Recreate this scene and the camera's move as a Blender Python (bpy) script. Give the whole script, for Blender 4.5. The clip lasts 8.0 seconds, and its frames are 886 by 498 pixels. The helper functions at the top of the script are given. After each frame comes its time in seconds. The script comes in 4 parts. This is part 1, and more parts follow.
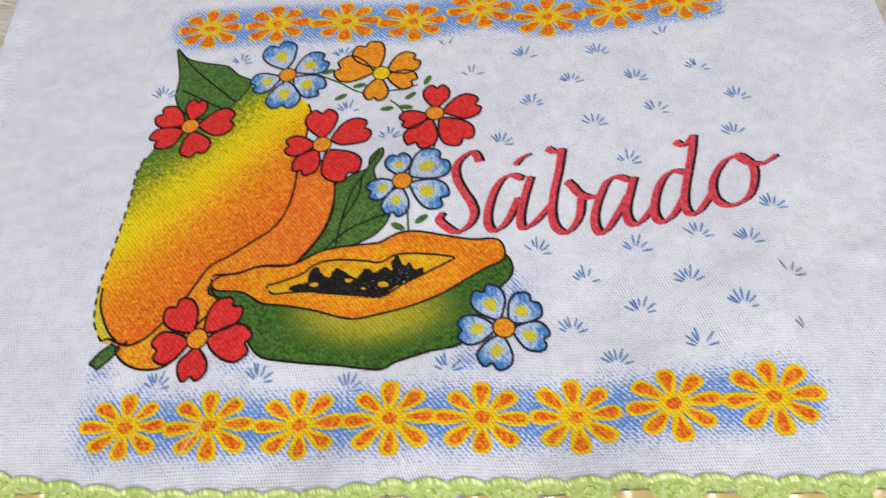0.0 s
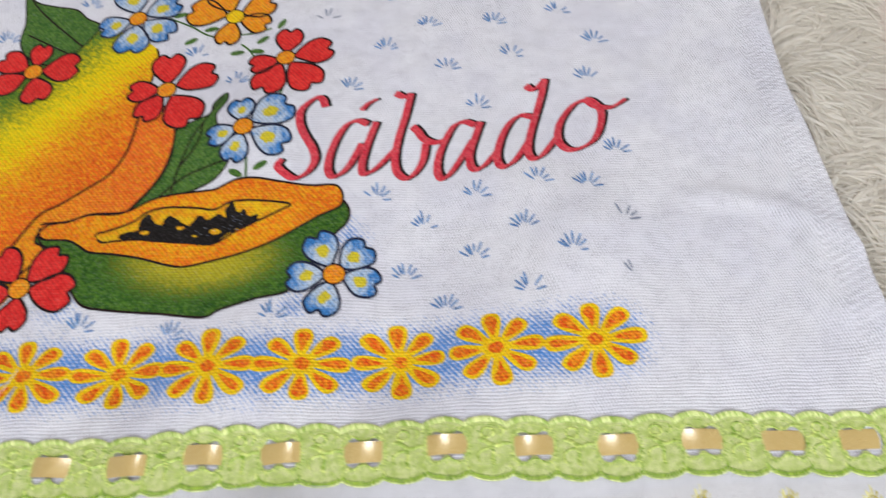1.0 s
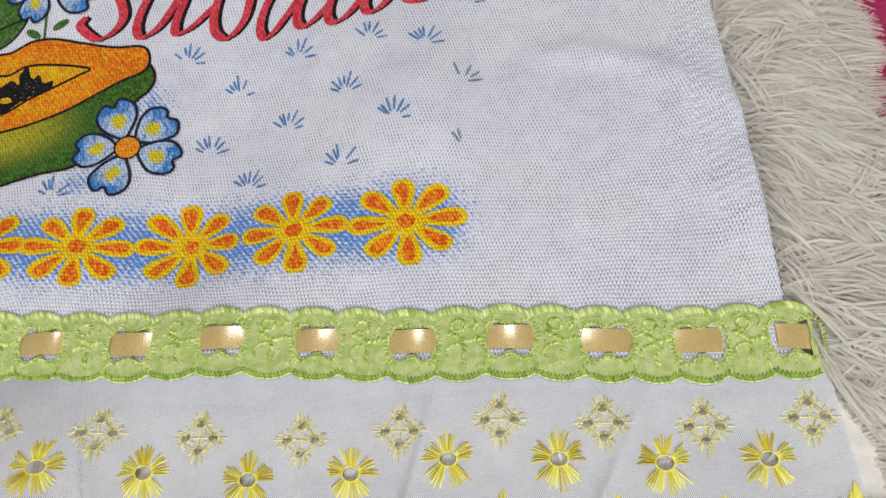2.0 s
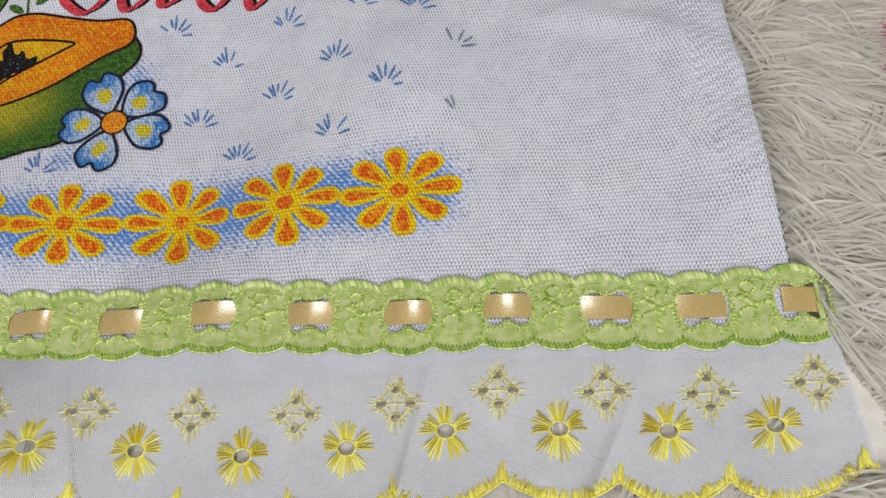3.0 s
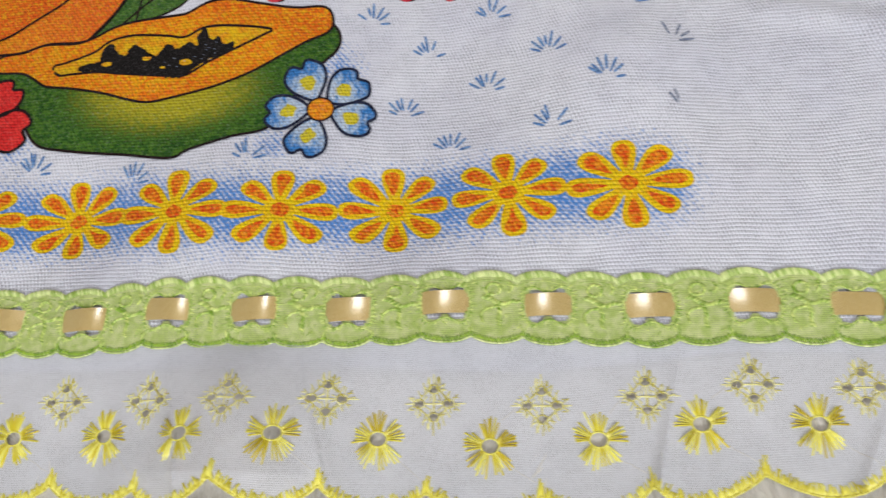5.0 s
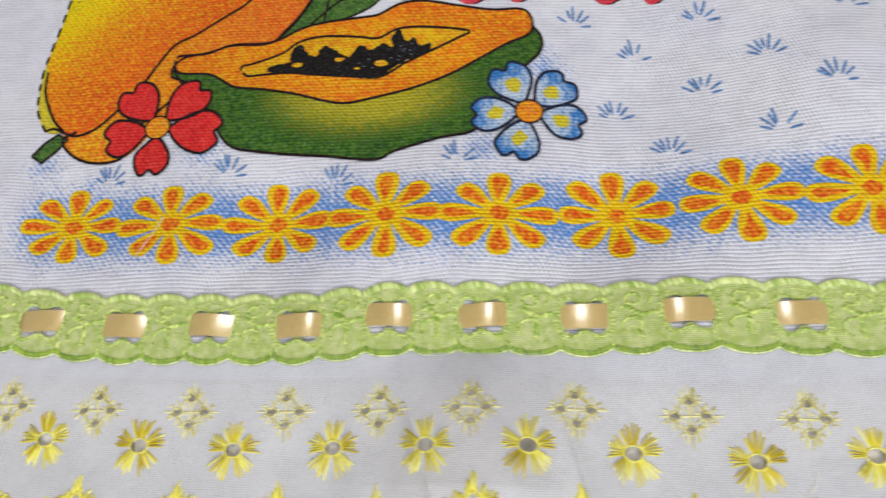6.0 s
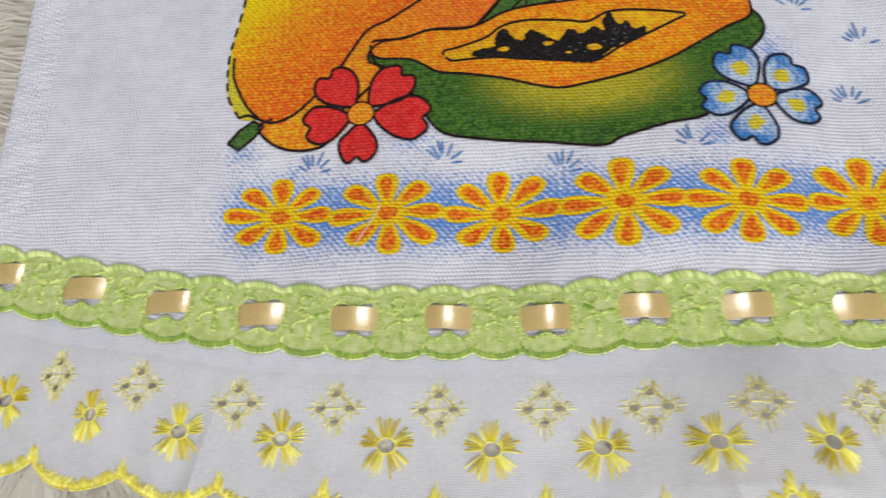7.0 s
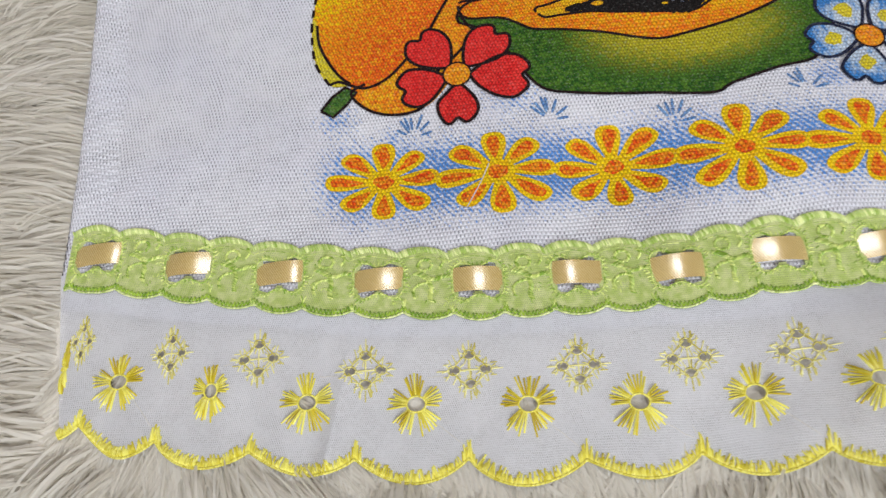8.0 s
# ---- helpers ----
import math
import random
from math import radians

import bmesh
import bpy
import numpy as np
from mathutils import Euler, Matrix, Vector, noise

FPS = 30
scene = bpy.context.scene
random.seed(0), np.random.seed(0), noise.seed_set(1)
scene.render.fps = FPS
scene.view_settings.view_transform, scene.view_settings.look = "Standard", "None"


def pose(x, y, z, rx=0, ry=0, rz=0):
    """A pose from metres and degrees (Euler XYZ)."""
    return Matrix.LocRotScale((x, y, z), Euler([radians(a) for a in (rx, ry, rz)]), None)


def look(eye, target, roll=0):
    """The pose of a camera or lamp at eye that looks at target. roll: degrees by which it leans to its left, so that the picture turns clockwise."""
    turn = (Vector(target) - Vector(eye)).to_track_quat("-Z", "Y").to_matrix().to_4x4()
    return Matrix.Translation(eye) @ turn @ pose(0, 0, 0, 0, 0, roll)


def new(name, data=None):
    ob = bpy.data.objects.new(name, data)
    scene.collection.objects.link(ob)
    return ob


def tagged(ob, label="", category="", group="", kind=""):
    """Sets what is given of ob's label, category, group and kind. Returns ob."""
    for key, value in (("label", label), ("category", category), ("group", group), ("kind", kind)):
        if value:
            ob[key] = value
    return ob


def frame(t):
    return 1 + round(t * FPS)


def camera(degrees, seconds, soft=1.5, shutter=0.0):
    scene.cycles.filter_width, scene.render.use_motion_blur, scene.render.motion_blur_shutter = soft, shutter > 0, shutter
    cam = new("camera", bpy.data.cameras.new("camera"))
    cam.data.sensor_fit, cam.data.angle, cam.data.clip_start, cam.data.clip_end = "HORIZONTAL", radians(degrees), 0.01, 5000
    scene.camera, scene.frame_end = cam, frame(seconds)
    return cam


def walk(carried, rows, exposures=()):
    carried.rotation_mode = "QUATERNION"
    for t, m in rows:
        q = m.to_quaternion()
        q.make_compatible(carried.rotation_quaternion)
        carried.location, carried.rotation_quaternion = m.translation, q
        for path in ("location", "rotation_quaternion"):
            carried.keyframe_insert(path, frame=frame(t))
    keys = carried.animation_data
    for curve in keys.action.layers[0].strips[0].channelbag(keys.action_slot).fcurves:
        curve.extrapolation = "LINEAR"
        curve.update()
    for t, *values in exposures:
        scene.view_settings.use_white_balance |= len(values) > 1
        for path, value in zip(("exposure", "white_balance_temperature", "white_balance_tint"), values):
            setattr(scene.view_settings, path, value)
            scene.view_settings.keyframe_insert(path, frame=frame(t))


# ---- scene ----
# A printed tea towel with lace trims on a shaggy rug. Path in decimetres, design of the print in millimetres.
cam = camera(64.0, 8.0, soft=1.4, shutter=0.4)
PATH = [
    (0, (1.378, -0.782, 2.538), (1.268, 0.232, 0.818), -7.79),
    (0.5, (1.596, -0.844, 2.459), (1.521, 0.136, 0.717), -6.41),
    (1, (1.944, -0.845, 2.401), (1.888, 0.095, 0.636), -5.75),
    (1.5, (2.406, -0.835, 2.165), (2.305, -0.029, 0.337), -8.28),
    (2, (2.730, -0.807, 1.948), (2.520, -0.089, 0.094), -17.17),
    (3.5, (2.749, -0.866, 1.875), (2.527, -0.182, 0.009), -20.09),
    (4, (2.617, -0.887, 1.900), (2.404, -0.201, 0.034), -19.20),
    (4.5, (2.354, -0.867, 1.941), (2.148, -0.186, 0.072), -18.14),
    (6, (1.398, -0.908, 1.892), (1.193, -0.136, 0.059), -15.13),
    (6.5, (1.016, -0.947, 1.884), (0.838, -0.148, 0.059), -13.22),
    (7, (0.697, -0.947, 1.826), (0.501, -0.131, 0.011), -13.91),
    (7.5, (0.400, -0.973, 1.839), (0.293, -0.214, -0.009), -9.91),
    (8, (0.317, -1.033, 1.760), (0.163, -0.209, -0.056), -14.00),
]
walk(cam, [(t, look(Vector(eye) / 10, Vector(target) / 10, roll)) for t, eye, target, roll in PATH],
     [(0.0, 0.18), (1.0, 0.12), (2.0, -0.12), (3.5, -0.30), (4.0, -0.22), (4.5, -0.19), (6.0, -0.02), (8.0, -0.06)])

# ---- world, light ----
MM = 0.001
world = bpy.data.worlds.new("world")
scene.world = world
world.use_nodes = True
world.node_tree.nodes["Background"].inputs[0].default_value = (0.9, 0.93, 1.0, 1)
world.node_tree.nodes["Background"].inputs[1].default_value = 0.25


def area_lamp(name, eye, target, sx, sy, watts, colour):
    data = bpy.data.lights.new(name, "AREA")
    data.shape, data.size, data.size_y, data.energy, data.color = "RECTANGLE", sx, sy, watts, colour
    ob = new(name, data)
    ob.matrix_world = look(eye, target)
    return ob


area_lamp("ceiling_lamp", (0.16, 0.66, 1.96), (0.14, 0.0, 0), 0.48, 0.48, 15.5, (0.955, 0.965, 0.985))
# Fill light added from the south; no source is known there.
area_lamp("south_fill", (0.45, -1.17, 1.0), (0.12, 0.0, 0), 0.74, 0.74, 21.0, (0.925, 0.96, 0.99))
scene.view_settings.exposure = 0.0


# ---- materials ----
def nodes_of(name):
    m = bpy.data.materials.new(name)
    m.use_nodes = True
    nt = m.node_tree
    return m, nt, nt.nodes["Principled BSDF"]


def put(nt, socket, value):
    if isinstance(value, bpy.types.NodeSocket):
        nt.links.new(value, socket)
    elif isinstance(value, tuple) and len(value) == 3 and socket.type == "RGBA":
        socket.default_value = (*value, 1)
    else:
        socket.default_value = value


def calc(nt, op, a, b=0.0, c=0.0):
    n = nt.nodes.new("ShaderNodeMath")
    n.operation = op
    for i, v in enumerate((a, b, c)):
        put(nt, n.inputs[i], v)
    return n.outputs[0]


def blend(nt, fac, a, b, how="MIX"):
    n = nt.nodes.new("ShaderNodeMix")
    n.data_type, n.blend_type = "RGBA", how
    put(nt, n.inputs[0], fac), put(nt, n.inputs[6], a), put(nt, n.inputs[7], b)
    return n.outputs[2]


def place(nt):
    return nt.nodes.new("ShaderNodeTexCoord").outputs["Object"]


def grain(nt, scale, detail=2.0, vector=None, rough=0.5):
    n = nt.nodes.new("ShaderNodeTexNoise")
    put(nt, n.inputs["Vector"], vector or place(nt))
    put(nt, n.inputs["Scale"], scale), put(nt, n.inputs["Detail"], detail), put(nt, n.inputs["Roughness"], rough)
    return n.outputs["Fac"]


def span(nt, value, lo, hi, to_lo=0.0, to_hi=1.0):
    n = nt.nodes.new("ShaderNodeMapRange")
    n.interpolation_type = "SMOOTHSTEP"
    for i, v in enumerate((value, lo, hi, to_lo, to_hi)):
        put(nt, n.inputs[i], v)
    return n.outputs[0]


def ramp(nt, fac, stops):
    n = nt.nodes.new("ShaderNodeValToRGB")
    put(nt, n.inputs[0], fac)
    while len(n.color_ramp.elements) < len(stops):
        n.color_ramp.elements.new(0.5)
    for e, (p, c) in zip(n.color_ramp.elements, stops):
        e.position, e.color = p, (*c, 1)
    return n.outputs[0]


def stretched(nt, sx, sy, sz=1.0, turn=0.0):
    n = nt.nodes.new("ShaderNodeMapping")
    put(nt, n.inputs["Vector"], place(nt))
    n.inputs["Scale"].default_value = (sx, sy, sz)
    n.inputs["Rotation"].default_value = (0, 0, turn)
    return n.outputs[0]


def weave(nt, pitch):
    """Threads of a plain weave: the slits between them, row by row, and their height."""
    sep = nt.nodes.new("ShaderNodeSeparateXYZ")
    put(nt, sep.inputs[0], place(nt))
    wob_x = calc(nt, "MULTIPLY", calc(nt, "SUBTRACT", grain(nt, 30, 2), 0.5), 0.005)
    wob_y = calc(nt, "MULTIPLY", calc(nt, "SUBTRACT", grain(nt, 26, 2, stretched(nt, 1, 1, 1, 0.7)), 0.5), 0.005)
    v = calc(nt, "DIVIDE", calc(nt, "ADD", sep.outputs[1], wob_y), pitch * 1.12 * MM)
    row = calc(nt, "FLOOR", v)
    u = calc(nt, "ADD", calc(nt, "DIVIDE", calc(nt, "ADD", sep.outputs[0], wob_x), pitch * MM), calc(nt, "MULTIPLY", row, 0.4))
    wx = calc(nt, "ABSOLUTE", calc(nt, "SINE", calc(nt, "MULTIPLY", u, math.pi)))
    wy = calc(nt, "ABSOLUTE", calc(nt, "SINE", calc(nt, "MULTIPLY", v, math.pi)))
    open_here = span(nt, grain(nt, 160, 3), 0.36, 0.62, 0.5, 1.0)
    gap = calc(nt, "MULTIPLY", calc(nt, "MULTIPLY", span(nt, wx, 0.74, 0.2), span(nt, wy, 0.2, 0.7)), calc(nt, "MULTIPLY", open_here, span(nt, grain(nt, 900, 2), 0.3, 0.55, 0.4, 1.0)))
    high = calc(nt, "ADD", calc(nt, "MULTIPLY", wx, calc(nt, "ADD", 0.45, calc(nt, "MULTIPLY", wy, 0.4))), calc(nt, "MULTIPLY", wy, 0.25))
    return gap, high


def bumped(nt, bsdf, height, strength, distance):
    n = nt.nodes.new("ShaderNodeBump")
    put(nt, n.inputs["Strength"], strength), put(nt, n.inputs["Distance"], distance), put(nt, n.inputs["Height"], height)
    put(nt, bsdf.inputs["Normal"], n.outputs[0])


def slope(nt, nx, ny, c):
    """Millimetres from a line across the cloth."""
    sep = nt.nodes.new("ShaderNodeSeparateXYZ")
    put(nt, sep.inputs[0], place(nt))
    a = calc(nt, "MULTIPLY", sep.outputs[0], nx * 1000)
    return calc(nt, "ADD", calc(nt, "ADD", a, calc(nt, "MULTIPLY", sep.outputs[1], ny * 1000)), c)


def cotton(name, pitch=1.06, white=(0.80, 0.805, 0.865), hazed=False):
    m, nt, b = nodes_of(name)
    gap, high = weave(nt, pitch)
    # Faint lavender patches: soft shading of the wrinkled cloth, put into its colour.
    base = blend(nt, span(nt, grain(nt, 35, 4), 0.35, 0.7), white, (0.74, 0.745, 0.83))
    if hazed:
        n = nt.nodes.new("ShaderNodeAttribute")
        n.attribute_name = "haze"
        spray = calc(nt, "ADD", n.outputs["Fac"], calc(nt, "MULTIPLY", calc(nt, "SUBTRACT", grain(nt, 900, 3, None, 0.75), 0.5), 2.2))
        hatch = calc(nt, "SINE", calc(nt, "MULTIPLY", slope(nt, 0.75, 0.66, 0.0), 2 * math.pi / 1.5))
        spray = calc(nt, "ADD", spray, calc(nt, "MULTIPLY", hatch, 0.22))
        spray = calc(nt, "ADD", spray, calc(nt, "MULTIPLY", calc(nt, "SUBTRACT", high, 0.5), 0.35))
        spray = calc(nt, "MULTIPLY", span(nt, spray, 0.36, 1.05), span(nt, n.outputs["Fac"], 0.0, 0.15))
        base = blend(nt, calc(nt, "MULTIPLY", spray, 0.95), base, (0.02, 0.215, 0.66))
    # Slits between the threads: their shade is put into the colour.
    base = blend(nt, calc(nt, "MULTIPLY", gap, 0.85), base, (0.13, 0.13, 0.17))
    put(nt, b.inputs["Base Color"], base)
    put(nt, b.inputs["Roughness"], 0.85), put(nt, b.inputs["Sheen Weight"], 0.15)
    soft = calc(nt, "MULTIPLY", grain(nt, 32, 4), 13.0)
    bumped(nt, b, calc(nt, "ADD", high, soft), 0.7, 0.0005)
    return m


def ink(name, light, dark, fleck=700.0, pale=0.25, streak=None, colour=None):
    """Printed dye that lets the weave show through; light and dark mottled."""
    m, nt, b = nodes_of(name)
    gap, high = weave(nt, 1.06)
    mott = grain(nt, fleck, 3, streak and stretched(nt, *streak), 0.6)
    base = blend(nt, span(nt, mott, 0.36, 0.64), dark, light)
    if colour:
        base = colour(nt, base, mott)
    deep = nt.nodes.new("ShaderNodeGamma")
    put(nt, deep.inputs[0], base), put(nt, deep.inputs[1], 1.05)
    base = deep.outputs[0]
    crest = calc(nt, "ADD", calc(nt, "MULTIPLY", high, 0.75), calc(nt, "MULTIPLY", grain(nt, 750, 2), 0.6))
    base = blend(nt, span(nt, crest, 0.95, 0.40, 0.0, 0.42), base, blend(nt, 1.0, base, (0.62, 0.42, 0.36), "MULTIPLY"))
    twill = calc(nt, "SINE", calc(nt, "MULTIPLY", slope(nt, 0.75, 0.66, 0.0), 2 * math.pi / 1.5))
    twill = calc(nt, "MULTIPLY", span(nt, calc(nt, "ADD", twill, calc(nt, "MULTIPLY", calc(nt, "SUBTRACT", grain(nt, 900, 2), 0.5), 2.4)), 0.3, 1.3), 0.52)
    base = blend(nt, twill, base, blend(nt, 1.0, base, (0.42, 0.38, 0.38), "MULTIPLY"))
    worn = calc(nt, "MULTIPLY", span(nt, grain(nt, 1500, 2), 0.56, 0.72), pale * 0.7)
    base = blend(nt, worn, base, (0.78, 0.77, 0.78))
    # The dye is darkened in the thread slits too, as painted shade.
    base = blend(nt, calc(nt, "MULTIPLY", gap, 0.26), base, (0.03, 0.03, 0.03))
    put(nt, b.inputs["Base Color"], base)
    put(nt, b.inputs["Roughness"], 0.75), put(nt, b.inputs["Specular IOR Level"], 0.12)
    bumped(nt, b, calc(nt, "ADD", high, calc(nt, "MULTIPLY", grain(nt, 40, 3), 12.0)), 0.85, 0.0005)
    return m


def ripe(nt, base, mott):
    d = slope(nt, 0.728, -0.685, 64.7)
    d = calc(nt, "ADD", d, calc(nt, "MULTIPLY", calc(nt, "SUBTRACT", mott, 0.5), 70.0))
    f = calc(nt, "DIVIDE", calc(nt, "ADD", d, 48.0), 88.0)
    return speckle(nt, ramp(nt, f, [(0.0, (0.06, 0.17, 0.035)), (0.22, (0.15, 0.29, 0.03)), (0.37, (0.70, 0.62, 0.015)), (0.46, (1.0, 0.80, 0.006)), (0.55, (1.0, 0.74, 0.006)),
                        (0.63, (1.0, 0.50, 0.012)), (0.74, (0.98, 0.30, 0.015)), (1.0, (0.92, 0.15, 0.015))]), span(nt, f, 0.55, 0.75))


def peel(nt, base, mott):
    sep = nt.nodes.new("ShaderNodeSeparateXYZ")
    put(nt, sep.inputs[0], place(nt))
    dx = calc(nt, "DIVIDE", calc(nt, "SUBTRACT", sep.outputs[0], 0.092), 0.034)
    dy = calc(nt, "DIVIDE", calc(nt, "SUBTRACT", sep.outputs[1], 0.045), 0.017)
    r = calc(nt, "SQRT", calc(nt, "ADD", calc(nt, "MULTIPLY", dx, dx), calc(nt, "MULTIPLY", dy, dy)))
    r = calc(nt, "ADD", r, calc(nt, "MULTIPLY", calc(nt, "SUBTRACT", mott, 0.5), 0.9))
    return blend(nt, span(nt, r, 0.35, 1.15), (0.55, 0.50, 0.03), base)


def speckle(nt, base, where):
    """Yellow and red flecks of the dyer's brush."""
    base = blend(nt, calc(nt, "MULTIPLY", calc(nt, "MULTIPLY", span(nt, grain(nt, 620, 2, None, 0.7), 0.50, 0.60), where), 0.6), base, (1.0, 0.60, 0.02))
    return blend(nt, calc(nt, "MULTIPLY", calc(nt, "MULTIPLY", span(nt, grain(nt, 520, 2, stretched(nt, 1, 1, 1, 0.9), 0.7), 0.52, 0.62), where), 0.6), base, (0.80, 0.09, 0.012))


def rim(nt, base, mott):
    """Redder towards the skin of the cut half."""
    sep = nt.nodes.new("ShaderNodeSeparateXYZ")
    put(nt, sep.inputs[0], place(nt))
    dx = calc(nt, "DIVIDE", calc(nt, "SUBTRACT", sep.outputs[0], 0.086), 0.046)
    dy = calc(nt, "DIVIDE", calc(nt, "SUBTRACT", sep.outputs[1], 0.0595), 0.0155)
    r = calc(nt, "SQRT", calc(nt, "ADD", calc(nt, "MULTIPLY", dx, dx), calc(nt, "MULTIPLY", dy, dy)))
    r = calc(nt, "ADD", r, calc(nt, "MULTIPLY", calc(nt, "SUBTRACT", mott, 0.5), 1.1))
    f = span(nt, r, 0.65, 1.3)
    return speckle(nt, blend(nt, calc(nt, "MULTIPLY", f, 0.75), base, (0.93, 0.22, 0.012)), f)


def blush(nt, base, mott):
    d = calc(nt, "ADD", slope(nt, 0.9, 0.2, -60), calc(nt, "MULTIPLY", calc(nt, "SUBTRACT", mott, 0.5), 75.0))
    return speckle(nt, blend(nt, span(nt, d, -40, 14), base, (0.96, 0.20, 0.025)), 0.8)


def petal_wash(nt, base, mott):
    """Blue at the petal's tip, pale towards its middle."""
    n = nt.nodes.new("ShaderNodeAttribute")
    n.attribute_name = "along"
    v = calc(nt, "ADD", n.outputs["Fac"], calc(nt, "MULTIPLY", calc(nt, "SUBTRACT", mott, 0.5), 1.3))
    return ramp(nt, v, [(0.12, (0.12, 0.34, 0.70)), (0.36, (0.66, 0.77, 0.90)), (0.64, (0.52, 0.68, 0.88)), (0.92, (0.06, 0.27, 0.68))])


def thread(name, light, dark, rough=0.27):
    m, nt, b = nodes_of(name)
    isl = nt.nodes.new("ShaderNodeNewGeometry").outputs["Random Per Island"]
    put(nt, b.inputs["Base Color"], blend(nt, isl, light, dark))
    put(nt, b.inputs["Roughness"], rough), put(nt, b.inputs["Specular IOR Level"], 0.5), put(nt, b.inputs["Sheen Weight"], 0.3)
    bumped(nt, b, grain(nt, 5000, 1), 0.25, 0.0001)
    return m


COTTON = cotton("white_cotton", hazed=True)
HEM = cotton("hem_cotton", 1.02)
INKS = {
    "red": ink("red_dye", (0.90, 0.06, 0.05), (0.78, 0.03, 0.03), 500, 0.12),
    "orange": ink("orange_dye", (0.98, 0.46, 0.02), (0.93, 0.27, 0.015), 620, 0.2),
    "blue": ink("blue_dye", (0.40, 0.56, 0.80), (0.05, 0.24, 0.62), 420, 0.2, (1.6, 0.8), petal_wash),
    "yellow": ink("yellow_dye", (1.0, 0.76, 0.012), (0.97, 0.60, 0.01), 600, 0.12),
    "ember": ink("red_orange_dye", (1.0, 0.40, 0.02), (0.86, 0.09, 0.012), 760, 0.10),
    "green": ink("green_dye", (0.13, 0.27, 0.05), (0.05, 0.15, 0.03), 650, 0.2),
    "lemon": ink("lemon_dye", (0.85, 0.72, 0.03), (0.72, 0.64, 0.06), 600, 0.2),
    "outline": ink("dark_outline_dye", (0.03, 0.012, 0.012), (0.015, 0.008, 0.01), 700, 0.10),
    "navy": ink("navy_dye", (0.24, 0.44, 0.76), (0.10, 0.25, 0.58), 700, 0.40),
    "deep": ink("deep_navy_outline_dye", (0.03, 0.04, 0.09), (0.015, 0.02, 0.05), 700, 0.1),
    "faded": ink("faded_navy_dye", (0.42, 0.47, 0.58), (0.22, 0.28, 0.42), 700, 0.5),
    "black": ink("black_dye", (0.02, 0.018, 0.018), (0.012, 0.01, 0.01), 700, 0.10),
    "crimson": ink("crimson_paint", (0.86, 0.10, 0.13), (0.72, 0.04, 0.075), 500, 0.4),
    "fruit": ink("papaya_skin_dye", (0.7, 0.4, 0.02), (0.6, 0.3, 0.02), 800, 0.08, None, ripe),
    "flesh": ink("papaya_flesh_dye", (1.0, 0.50, 0.02), (0.93, 0.27, 0.015), 620, 0.12, None, blush),
    "half": ink("cut_papaya_dye", (1.0, 0.57, 0.012), (0.95, 0.22, 0.012), 620, 0.10, None, rim),
    "cavity": ink("seed_cavity_dye", (0.94, 0.60, 0.015), (0.90, 0.38, 0.015), 300, 0.10),
    "rind": ink("green_rind_dye", (0.105, 0.24, 0.03), (0.03, 0.115, 0.018), 620, 0.18, None, peel),
}
GREEN_THREAD = thread("green_rayon_thread", (0.40, 0.58, 0.05), (0.13, 0.27, 0.01))
# Lightest tones of the next two put the rayon's highlights into the colour.
LIME_THREAD = thread("lime_rayon_thread", (0.84, 0.92, 0.30), (0.22, 0.40, 0.02))
PALE_GREEN_THREAD = thread("pale_green_thread", (0.88, 0.94, 0.45), (0.30, 0.46, 0.05))
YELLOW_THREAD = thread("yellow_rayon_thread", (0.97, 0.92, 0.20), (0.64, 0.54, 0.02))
# Darker copy of the yellow thread, for sprays painted as turned from the light.
SHADED_YELLOW_THREAD = thread("shaded_yellow_rayon_thread", (0.80, 0.66, 0.035), (0.48, 0.36, 0.01))
PALE_THREAD = thread("pale_yellow_thread", (0.92, 0.88, 0.40), (0.46, 0.39, 0.03))
WHITE_THREAD = thread("white_thread", (0.75, 0.74, 0.72), (0.6, 0.58, 0.55), 0.6)


def sheer(name, light, dark, see, pitch, fleck=60):
    """Thin fabric that shows a little of what lies beneath it."""
    m, nt, b = nodes_of(name)
    gap, high = weave(nt, pitch)
    base = blend(nt, span(nt, grain(nt, fleck, 4), 0.3, 0.7), light, dark)
    # Painted shade in the slits of the thin weave.
    base = blend(nt, calc(nt, "MULTIPLY", gap, 0.5), base, (0.25, 0.25, 0.24))
    put(nt, b.inputs["Base Color"], base)
    put(nt, b.inputs["Roughness"], 0.6), put(nt, b.inputs["Sheen Weight"], 0.25)
    bumped(nt, b, calc(nt, "ADD", high, calc(nt, "MULTIPLY", grain(nt, 70, 3), 5.0)), 0.4, 0.0003)
    clear, mix, lucent = nt.nodes.new("ShaderNodeBsdfTransparent"), nt.nodes.new("ShaderNodeMixShader"), nt.nodes.new("ShaderNodeBsdfTranslucent")
    put(nt, lucent.inputs["Color"], base)
    half = nt.nodes.new("ShaderNodeMixShader")
    half.inputs[0].default_value = 0.22
    nt.links.new(b.outputs[0], half.inputs[1]), nt.links.new(lucent.outputs[0], half.inputs[2])
    put(nt, mix.inputs[0], calc(nt, "ADD", see, calc(nt, "MULTIPLY", gap, 0.25)))
    nt.links.new(half.outputs[0], mix.inputs[1]), nt.links.new(clear.outputs[0], mix.inputs[2])
    nt.links.new(mix.outputs[0], nt.nodes["Material Output"].inputs["Surface"])
    return m


RUFFLE = sheer("sheer_white_voile", (0.88, 0.89, 0.94), (0.83, 0.84, 0.89), 0.16, 0.5)
